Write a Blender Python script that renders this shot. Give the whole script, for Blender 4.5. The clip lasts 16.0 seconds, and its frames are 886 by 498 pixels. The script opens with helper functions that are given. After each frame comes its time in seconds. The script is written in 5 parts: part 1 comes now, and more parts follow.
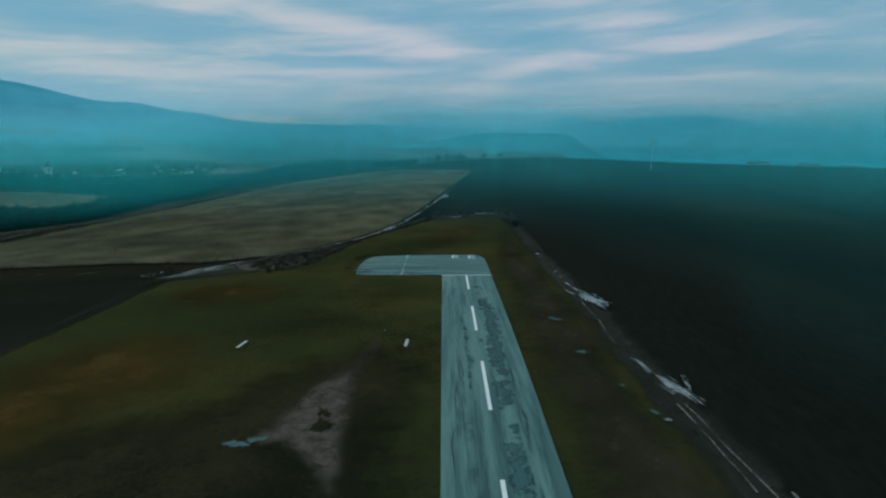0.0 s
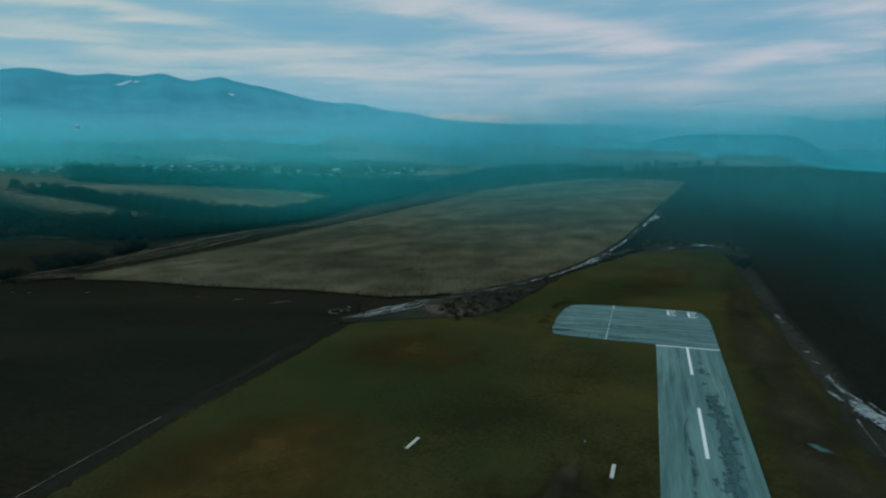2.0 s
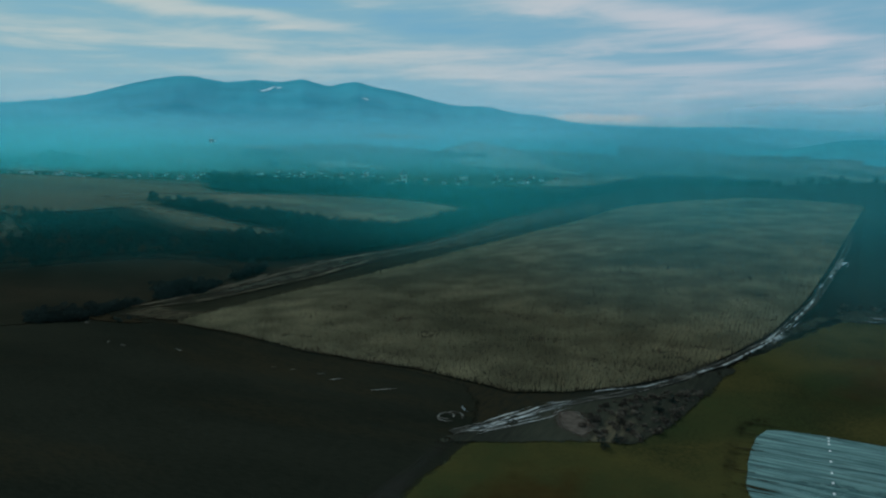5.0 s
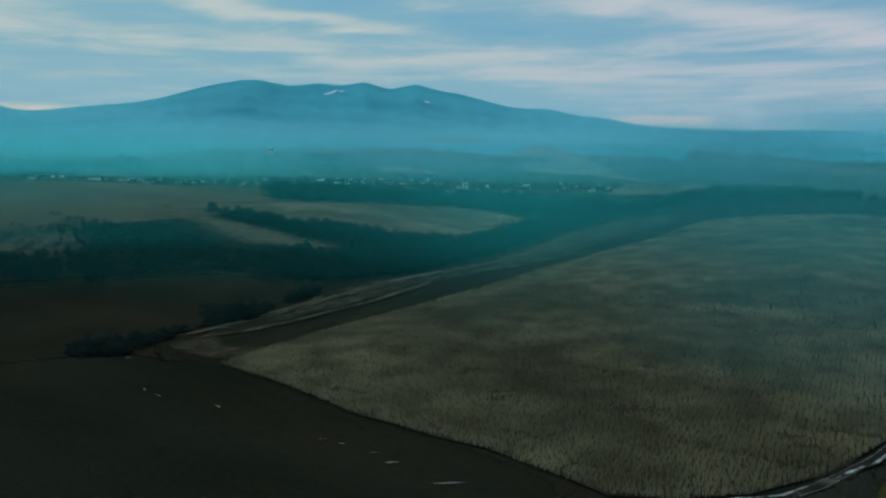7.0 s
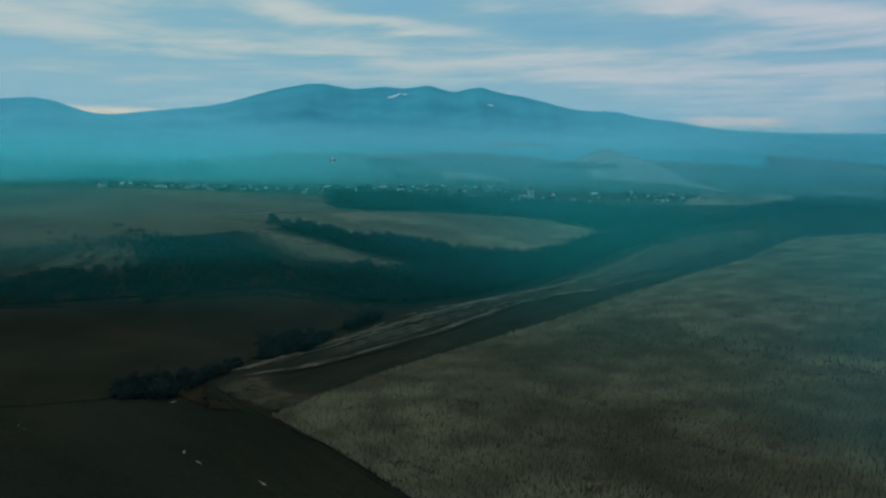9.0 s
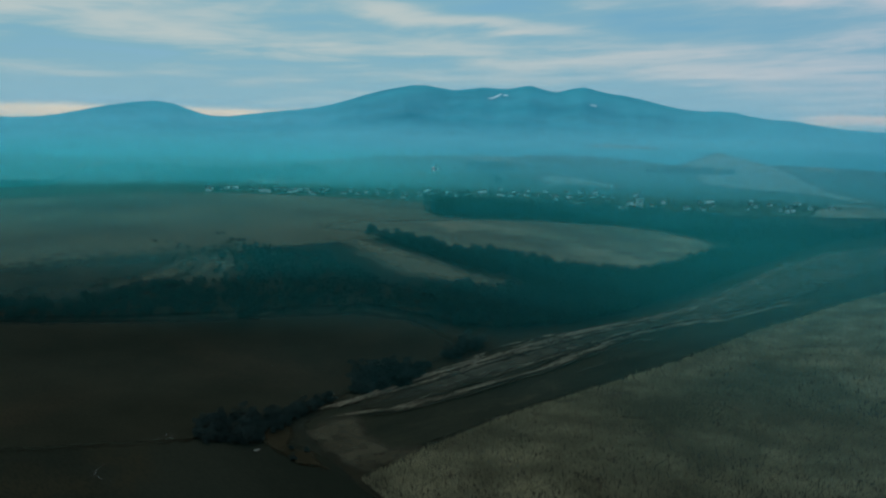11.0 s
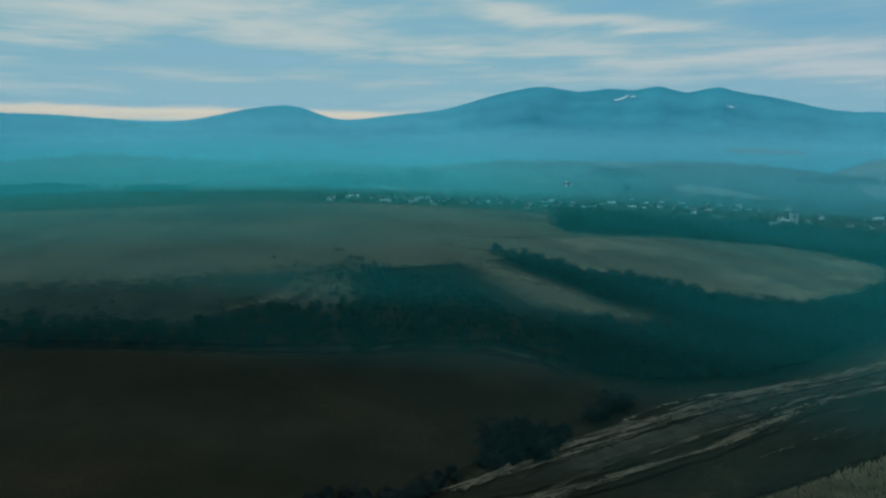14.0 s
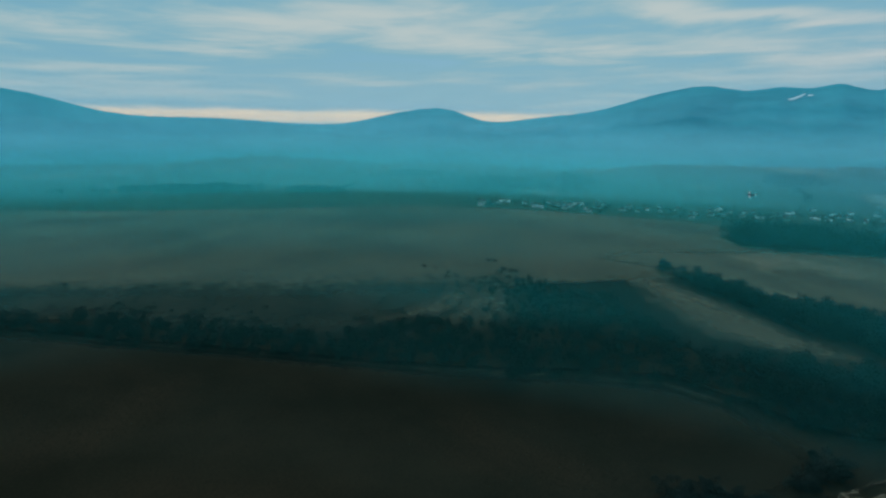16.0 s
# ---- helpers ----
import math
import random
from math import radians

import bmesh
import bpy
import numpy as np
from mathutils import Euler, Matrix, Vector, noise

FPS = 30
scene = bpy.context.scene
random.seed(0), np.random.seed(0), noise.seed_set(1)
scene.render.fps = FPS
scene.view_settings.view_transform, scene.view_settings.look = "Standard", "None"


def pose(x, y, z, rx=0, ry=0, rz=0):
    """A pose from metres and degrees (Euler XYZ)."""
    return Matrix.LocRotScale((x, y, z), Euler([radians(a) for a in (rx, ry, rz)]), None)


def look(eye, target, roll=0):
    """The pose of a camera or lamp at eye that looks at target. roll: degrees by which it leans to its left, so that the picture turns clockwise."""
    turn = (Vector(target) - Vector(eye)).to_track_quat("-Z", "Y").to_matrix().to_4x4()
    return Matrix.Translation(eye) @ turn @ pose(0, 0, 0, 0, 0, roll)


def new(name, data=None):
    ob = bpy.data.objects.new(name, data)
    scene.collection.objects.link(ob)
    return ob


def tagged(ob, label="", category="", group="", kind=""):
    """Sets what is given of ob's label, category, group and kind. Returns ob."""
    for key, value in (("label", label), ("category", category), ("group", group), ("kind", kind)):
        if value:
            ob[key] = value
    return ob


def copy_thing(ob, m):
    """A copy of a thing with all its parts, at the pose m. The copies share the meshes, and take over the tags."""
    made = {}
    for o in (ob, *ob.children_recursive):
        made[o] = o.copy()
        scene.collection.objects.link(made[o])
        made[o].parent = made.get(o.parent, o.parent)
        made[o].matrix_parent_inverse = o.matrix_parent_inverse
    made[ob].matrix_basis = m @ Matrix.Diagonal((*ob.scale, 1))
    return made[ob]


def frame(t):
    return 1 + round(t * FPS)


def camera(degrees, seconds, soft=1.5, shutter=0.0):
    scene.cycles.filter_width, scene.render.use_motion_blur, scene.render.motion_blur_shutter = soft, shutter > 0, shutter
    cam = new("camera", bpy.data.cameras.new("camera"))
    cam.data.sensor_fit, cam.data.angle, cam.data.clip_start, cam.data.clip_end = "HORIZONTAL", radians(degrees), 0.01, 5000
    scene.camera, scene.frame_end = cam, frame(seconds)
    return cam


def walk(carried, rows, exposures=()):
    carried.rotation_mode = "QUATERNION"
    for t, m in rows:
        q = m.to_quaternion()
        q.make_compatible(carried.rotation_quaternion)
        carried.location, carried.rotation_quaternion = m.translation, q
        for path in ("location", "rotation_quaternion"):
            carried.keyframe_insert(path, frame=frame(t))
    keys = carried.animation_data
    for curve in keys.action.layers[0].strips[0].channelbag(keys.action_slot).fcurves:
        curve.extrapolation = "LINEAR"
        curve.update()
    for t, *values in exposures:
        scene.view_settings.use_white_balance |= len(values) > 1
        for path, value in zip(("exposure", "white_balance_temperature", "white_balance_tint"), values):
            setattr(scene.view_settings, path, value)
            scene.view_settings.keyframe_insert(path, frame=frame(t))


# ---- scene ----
cam = camera(66.4, 16.0, soft=2.2)
METRES, EYE, TILT, LEAN, TURN = 300.0, 50.0, -9.4, 0.0, 0.0
ROWS = [
    (0.0, 0.0, 0.0, 0.0, 0.0, 0.0, -0.0),
    (0.5, -0.002, 0.0221, 0.0127, 4.58, -0.03, -0.83),
    (1.0, -0.0056, 0.0457, 0.0254, 8.34, -0.18, -1.57),
    (1.5, -0.0099, 0.0688, 0.0389, 12.36, -0.38, -2.32),
    (2.0, -0.0151, 0.0916, 0.0517, 16.59, -0.62, -3.07),
    (2.5, -0.0214, 0.1162, 0.0644, 18.79, -0.76, -3.41),
    (3.0, -0.031, 0.1399, 0.0772, 20.42, -0.86, -3.71),
    (3.5, -0.041, 0.1655, 0.0891, 22.29, -0.95, -4.02),
    (4.0, -0.0541, 0.1903, 0.1009, 24.14, -1.07, -4.33),
    (4.5, -0.0671, 0.2156, 0.1129, 25.74, -1.17, -4.55),
    (7.0, -0.1556, 0.3347, 0.1692, 32.18, -1.57, -5.53),
    (7.5, -0.1761, 0.3562, 0.1809, 33.2, -1.65, -5.61),
    (8.0, -0.1977, 0.378, 0.1917, 34.38, -1.72, -5.8),
    (10.5, -0.3157, 0.4802, 0.243, 43.12, -2.6, -7.06),
    (11.0, -0.3399, 0.4986, 0.2525, 45.55, -2.93, -7.31),
    (11.5, -0.3631, 0.5158, 0.2612, 48.34, -3.32, -7.54),
    (12.0, -0.39, 0.5326, 0.27, 50.79, -3.67, -7.78),
    (12.5, -0.4172, 0.5485, 0.2787, 52.7, -3.91, -7.94),
    (13.0, -0.4461, 0.5617, 0.2866, 54.35, -4.12, -8.24),
    (13.5, -0.4752, 0.5754, 0.2941, 55.1, -4.15, -8.25),
    (14.0, -0.507, 0.5863, 0.2982, 55.48, -4.16, -8.3),
    (14.5, -0.5375, 0.597, 0.3031, 57.88, -4.5, -8.42),
    (15.0, -0.5695, 0.6045, 0.3059, 61.0, -4.94, -8.81),
    (15.5, -0.6021, 0.6103, 0.3084, 64.34, -5.4, -9.13),
    (16.0, -0.6328, 0.6177, 0.3094, 67.86, -5.89, -9.29),
]
walk(cam, [(t, pose(0, 0, EYE, TILT, LEAN, TURN) @ pose(METRES * x, METRES * y, METRES * z, 90 + pitch, roll, yaw)) for t, x, y, z, yaw, pitch, roll in ROWS])

# ---------------------------------------------------------------- light
SUN_AZ = 62.0      # degrees to the left of north, towards the pale gap under the cloud
SUN_EL = 30.0
scene.cycles.transparent_max_bounces = 48


class Nodes:
    """Short hand for building a node tree."""

    def __init__(self, tree):
        self.t = tree
        tree.nodes.clear()

    def n(self, kind, **kw):
        node = self.t.nodes.new(kind)
        for k, v in kw.items():
            setattr(node, k, v)
        return node

    def put(self, a, b):
        self.t.links.new(a, b)

    def val(self, sock, v):
        if isinstance(v, bpy.types.NodeSocket):
            self.put(v, sock)
        else:
            sock.default_value = v

    def math(self, op, a, b=0.0, c=0.0, clamp=False):
        m = self.n("ShaderNodeMath", operation=op, use_clamp=clamp)
        for s, v in zip(m.inputs, (a, b, c)):
            self.val(s, v)
        return m.outputs[0]

    def ramp(self, v, lo, hi, a=0.0, b=1.0):
        m = self.n("ShaderNodeMapRange", interpolation_type="SMOOTHSTEP")
        for s, x in zip(m.inputs, (v, lo, hi, a, b)):
            self.val(s, x)
        return m.outputs[0]

    def mix(self, f, a, b, kind="MIX"):
        m = self.n("ShaderNodeMix", data_type="RGBA", blend_type=kind)
        self.val(m.inputs[0], f)
        for s, v in ((m.inputs[6], a), (m.inputs[7], b)):
            self.val(s, v if isinstance(v, bpy.types.NodeSocket) else (*v, 1))
        return m.outputs[2]

    def noise(self, vec, scale, detail=5.0, rough=0.55, distort=0.0):
        m = self.n("ShaderNodeTexNoise")
        self.put(vec, m.inputs["Vector"])
        m.inputs["Scale"].default_value, m.inputs["Detail"].default_value = scale, detail
        m.inputs["Roughness"].default_value, m.inputs["Distortion"].default_value = rough, distort
        return m.outputs["Fac"]

    def mapping(self, vec, loc=(0, 0, 0), rot=(0, 0, 0), scale=(1, 1, 1)):
        m = self.n("ShaderNodeMapping")
        self.put(vec, m.inputs[0])
        m.inputs[1].default_value, m.inputs[3].default_value = loc, scale
        m.inputs[2].default_value = [radians(a) for a in rot]
        return m.outputs[0]


# banks of cloud: degrees left of north, degrees up, half length, half depth, slope, strength (rifts are negative)
CLOUDS_WEST = [(84, 8.8, 8, 0.7, -0.05, 0.6), (66, 7.4, 12, 0.9, 0.07, 1.0), (50, 9.8, 4, 0.8, 0.25, 0.9), (42, 8.9, 6, 0.35, 0.07, 1.1), (96, 4.7, 6, 0.25, -0.03, 0.7), (76, 4.4, 4, 0.25, 0.05, 0.5),
               (44, 6.7, 10, 0.6, 0.06, 0.55), (28, 5.0, 9, 0.6, 0.08, 0.45), (93, 5.8, 9, 0.45, -0.03, -0.7), (26, 8.4, 8, 0.9, 0.03, -0.45), (62, 5.3, 10, 0.4, 0, -0.4)]
CLOUDS_NORTH = [(15, 9.6, 7, 0.8, 0.2, 1.0), (4, 8.0, 6, 0.6, 0.13, 1.0), (-7.5, 5.4, 6, 0.6, -0.21, 1.2), (-12, 8.8, 4, 0.4, -0.02, 0.9), (-23, 7.4, 9, 0.5, -0.08, 0.6), (31, 6.8, 6, 0.5, 0.05, 0.5), (26, 4.9, 7, 0.5, -0.06, 0.5),
                (9, 5.1, 8, 0.35, 0.02, 0.4), (-20, 2.1, 13, 0.7, 0, 0.45), (5, 3.9, 8, 0.35, 0.03, 0.5), (22, 8.8, 7, 0.7, -0.06, -0.4), (-2, 9.9, 6, 0.5, 0, -0.7), (10, 6.1, 7, 0.35, 0.01, -0.6), (-26, 5.6, 6, 0.6, 0.06, -0.6)]


def make_world():
    world = bpy.data.worlds.new("evening_sky")
    scene.world = world
    world.use_nodes = True
    k = Nodes(world.node_tree)
    sky = k.n("ShaderNodeTexSky", sky_type="NISHITA", sun_disc=False)
    sky.sun_elevation, sky.sun_rotation = radians(SUN_EL), radians(-SUN_AZ)
    sky.air_density, sky.dust_density, sky.ozone_density = 1.0, 0.6, 3.0
    way = k.n("ShaderNodeTexCoord").outputs["Generated"]
    sep = k.n("ShaderNodeSeparateXYZ")
    k.put(way, sep.inputs[0])
    x, y, z = sep.outputs
    up = k.math("MAXIMUM", z, 0.0)
    az = k.math("ARCTAN2", k.math("MULTIPLY", x, -1.0), y)
    # long cloud bands that crowd together towards the horizon
    level = k.math("DIVIDE", 1.0, k.math("ADD", up, 0.14))
    tilt = k.math("ADD", level, k.math("MULTIPLY", x, 0.5))
    flat = k.n("ShaderNodeCombineXYZ")
    k.put(x, flat.inputs[0]), k.put(y, flat.inputs[1]), k.put(tilt, flat.inputs[2])
    deck = flat.outputs[0]
    wide = k.noise(k.mapping(deck, (3.1, 1.7, 0.6), (0, 0, 0), (2.4, 2.4, 0.95)), 1.0, 3, 0.5, 0.5)
    fine = k.noise(k.mapping(deck, (0.4, 2.2, 3.0), (0, 0, 0), (4.6, 4.6, 2.3)), 1.0, 6, 0.55, 0.6)
    wisp = k.noise(k.mapping(deck, (1.4, 0.2, 1.0), (0, 0, 0), (9.0, 9.0, 6.0)), 1.0, 5, 0.55, 0.4)
    # single banks of cloud and darker rifts between them, frayed by the noise
    side = k.math("ADD", k.math("MULTIPLY", az, 57.2958), k.math("MULTIPLY", k.math("SUBTRACT", wide, 0.5), 14.0))
    rise = k.math("ADD", k.math("MULTIPLY", k.math("ARCSINE", z), 57.2958), k.math("MULTIPLY", k.math("SUBTRACT", fine, 0.5), 1.9))
    bank = 0.0
    for a0, e0, long, deep, slope, strength in CLOUDS_WEST + CLOUDS_NORTH:
        u = k.math("SUBTRACT", side, a0)
        v = k.math("SUBTRACT", rise, k.math("MULTIPLY_ADD", u, slope, e0))
        u, v = k.math("DIVIDE", u, long * 0.75), k.math("DIVIDE", v, deep)
        away = k.math("MULTIPLY_ADD", u, u, k.math("MULTIPLY", v, v))
        bank = k.math("MULTIPLY_ADD", k.math("POWER", 2.718, k.math("MULTIPLY", away, -0.5)), strength, bank)
    cover = k.math("ADD", k.math("MULTIPLY", wide, 0.40), k.math("ADD", k.math("MULTIPLY", fine, 0.38), k.math("MULTIPLY", wisp, 0.22)))
    cover = k.math("MULTIPLY_ADD", bank, 0.15, cover)
    mask = k.ramp(cover, 0.30, 0.56)
    bright = k.ramp(cover, 0.45, 0.70)
    base = k.mix(0.9, sky.outputs[0], (1.3, 3.55, 5.05))
    warm = k.ramp(az, radians(-5), radians(55))
    cloud = k.mix(bright, k.mix(warm, (2.5, 4.2, 5.4), (2.15, 4.3, 5.2)), k.mix(warm, (4.9, 5.35, 6.1), (4.75, 5.6, 5.6)))
    colour = k.mix(mask, base, cloud)
    low = k.ramp(up, 0.0, 0.12, 1.0, 0.0)
    colour = k.mix(k.math("MULTIPLY", low, 0.5), colour, (3.3, 4.75, 5.6))
    # a clear gap under the deck, warm with the hidden sun
    gap = k.math("MULTIPLY", k.ramp(az, radians(10), radians(30)), k.ramp(az, radians(93), radians(100), 1, 0))
    wave = k.math("MULTIPLY", k.math("SUBTRACT", k.noise(k.mapping(way, (0, 0, 0), (0, 0, 0), (9, 9, 80)), 1.0, 4), 0.5), 0.012)
    drop = k.math("MULTIPLY", k.math("SUBTRACT", k.math("MINIMUM", az, radians(66)), radians(60)), -0.017)
    zz = k.math("ADD", k.math("ADD", z, wave), drop)
    band = k.math("MULTIPLY", k.ramp(zz, 0.012, 0.020), k.ramp(zz, 0.027, 0.038, 1, 0))
    colour = k.mix(k.math("MULTIPLY", k.math("MULTIPLY", gap, band), 0.97), colour, (8.6, 6.9, 5.0))
    # a second, smaller gap further round
    gap = k.math("MULTIPLY", k.ramp(az, radians(10), radians(13)), k.ramp(az, radians(17), radians(20), 1, 0))
    band = k.math("MULTIPLY", k.ramp(k.math("ADD", z, wave), 0.014, 0.020), k.ramp(k.math("ADD", z, wave), 0.026, 0.032, 1, 0))
    colour = k.mix(k.math("MULTIPLY", k.math("MULTIPLY", gap, band), 0.7), colour, (7.2, 5.9, 5.2))
    back = k.n("ShaderNodeBackground")
    k.put(colour, back.inputs[0])
    back.inputs[1].default_value = 0.1
    k.put(back.outputs[0], k.n("ShaderNodeOutputWorld").inputs[0])


make_world()
sun = new("sun", bpy.data.lights.new("sun", "SUN"))
sun.data.energy, sun.data.angle, sun.data.color = 1.5, radians(35), (1.0, 0.94, 0.86)
a, e = radians(SUN_AZ), radians(SUN_EL)
sun.matrix_world = look((-math.sin(a) * math.cos(e) * 100, math.cos(a) * math.cos(e) * 100, math.sin(e) * 100), (0, 0, 0))

# ---------------------------------------------------------------- materials


CALLS = {}


def worn_edge(k, here, grain):
    """Coverage that thins out in tatters towards the rim, where the attribute inner falls to nothing."""
    inner = k.n("ShaderNodeAttribute", attribute_name="inner").outputs["Fac"]
    mottle = k.math("ADD", k.math("MULTIPLY", k.noise(here, grain, 5, 0.65), 0.75), k.math("MULTIPLY", k.noise(here, grain * 0.17, 3), 0.25))
    torn, lo, hi = (1.8, 0.10, 1.05) if grain < 0.3 else (3.4, 0.30, 0.75)
    return k.ramp(k.math("ADD", inner, k.math("MULTIPLY", k.math("SUBTRACT", mottle, 0.5), torn)), lo, hi)


def ragged(key, grain=0.9):
    """The same surface with a torn, thinning edge."""
    name = key + " ragged %.2f" % grain
    if name not in M:
        M[name] = material(**CALLS[M[key].name], ragged=grain)
    return M[name]


def material(name, dark, light, scale=0.05, fine=1.5, rough=0.95, bump=0.3, patch=None, patch_scale=0.01, patch_range=(0.5, 0.65), stretch=(1, 1, 1), turn=0.0, spread=0.5, relief=0.3, tone=0.0, ragged=0.0, soft=0.0, warp=0.4):
    """A ground or surface colour: two tones mixed by coarse and fine grain, with optional patches of a third colour."""
    m = bpy.data.materials.new(name)
    m.use_nodes = True
    CALLS[m.name] = dict(name=name, dark=dark, light=light, scale=scale, fine=fine, rough=rough, bump=bump, patch=patch, patch_scale=patch_scale, patch_range=patch_range, stretch=stretch, turn=turn, spread=spread, relief=relief, tone=tone, soft=soft, warp=warp)
    k = Nodes(m.node_tree)
    here = k.n("ShaderNodeNewGeometry").outputs["Position"]
    pos = k.mapping(here, (0, 0, 0), (0, 0, turn), stretch)
    coarse, grain = k.noise(pos, scale, 5), k.noise(pos, fine, 4, 0.65)
    f = k.math("ADD", k.math("MULTIPLY", coarse, 0.6), k.math("MULTIPLY", grain, 0.4))
    f = k.ramp(f, 0.5 - spread * 0.3, 0.5 + spread * 0.3)
    colour = k.mix(f, dark, light)
    if patch:
        spot = k.ramp(k.noise(pos, patch_scale, 5, 0.6, warp), *patch_range)
        colour = k.mix(k.math("MULTIPLY", spot, k.ramp(grain, 0.3, 0.6)), colour, patch)
    if tone:
        r = k.n("ShaderNodeObjectInfo").outputs["Random"]
        bright = k.n("ShaderNodeHueSaturation")
        k.put(colour, bright.inputs["Color"])
        k.put(k.ramp(r, 0, 1, 1 - tone, 1 + tone), bright.inputs["Value"])
        colour = bright.outputs[0]
    b = k.n("ShaderNodeBsdfPrincipled")
    k.put(colour, b.inputs["Base Color"])
    b.inputs["Roughness"].default_value = rough
    if ragged:
        k.put(worn_edge(k, here, ragged), b.inputs["Alpha"])
    b.inputs["Specular IOR Level"].default_value = 0.25 if rough < 0.9 else 0.0
    if soft:
        lift, mean = k.n("ShaderNodeVectorMath", operation="MULTIPLY_ADD"), k.n("ShaderNodeVectorMath", operation="NORMALIZE")
        k.put(k.n("ShaderNodeNewGeometry").outputs["Normal"], lift.inputs[0])
        lift.inputs[1].default_value, lift.inputs[2].default_value = (1 - soft, 1 - soft, 1 - soft), (0, 0, soft)
        k.put(lift.outputs[0], mean.inputs[0]), k.put(mean.outputs[0], b.inputs["Normal"])
    if bump:
        bm = k.n("ShaderNodeBump")
        bm.inputs["Strength"].default_value, bm.inputs["Distance"].default_value = bump, relief
        k.put(grain, bm.inputs["Height"])
        k.put(bm.outputs[0], b.inputs["Normal"])
    k.put(b.outputs[0], k.n("ShaderNodeOutputMaterial").inputs[0])
    return m


def plain(name, colour, rough=0.6, metal=0.0, tone=0.06):
    c = Vector(colour)
    return material(name, tuple(c * (1 - tone * 2)), tuple(c * (1 + tone)), 0.4, 6.0, rough, 0.0, spread=0.9)


def haze_sheet_material(name, colour, pale, amount, foot, low, high):
    """Tinted translucent sheet standing in for haze: lets most light through and scatters the rest; thickens above the
    ground and thins out with height.
    """
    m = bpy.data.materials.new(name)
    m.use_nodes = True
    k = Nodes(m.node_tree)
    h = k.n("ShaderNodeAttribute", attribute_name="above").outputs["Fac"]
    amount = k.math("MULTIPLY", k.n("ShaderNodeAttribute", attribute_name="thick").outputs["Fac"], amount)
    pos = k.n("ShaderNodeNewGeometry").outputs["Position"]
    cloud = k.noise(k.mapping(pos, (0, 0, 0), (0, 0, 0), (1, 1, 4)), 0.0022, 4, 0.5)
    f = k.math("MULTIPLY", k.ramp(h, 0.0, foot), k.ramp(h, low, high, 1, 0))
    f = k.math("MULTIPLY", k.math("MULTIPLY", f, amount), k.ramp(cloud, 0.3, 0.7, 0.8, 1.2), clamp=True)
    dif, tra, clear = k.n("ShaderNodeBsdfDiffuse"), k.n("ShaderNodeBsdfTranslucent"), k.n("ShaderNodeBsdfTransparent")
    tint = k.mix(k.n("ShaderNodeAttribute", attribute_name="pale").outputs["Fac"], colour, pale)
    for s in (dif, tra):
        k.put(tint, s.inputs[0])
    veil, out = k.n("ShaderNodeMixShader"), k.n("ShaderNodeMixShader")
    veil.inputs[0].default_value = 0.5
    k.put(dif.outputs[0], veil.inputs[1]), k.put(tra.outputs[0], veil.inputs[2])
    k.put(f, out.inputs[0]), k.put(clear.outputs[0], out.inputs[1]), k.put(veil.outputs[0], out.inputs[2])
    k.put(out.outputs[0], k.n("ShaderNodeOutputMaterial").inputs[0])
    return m


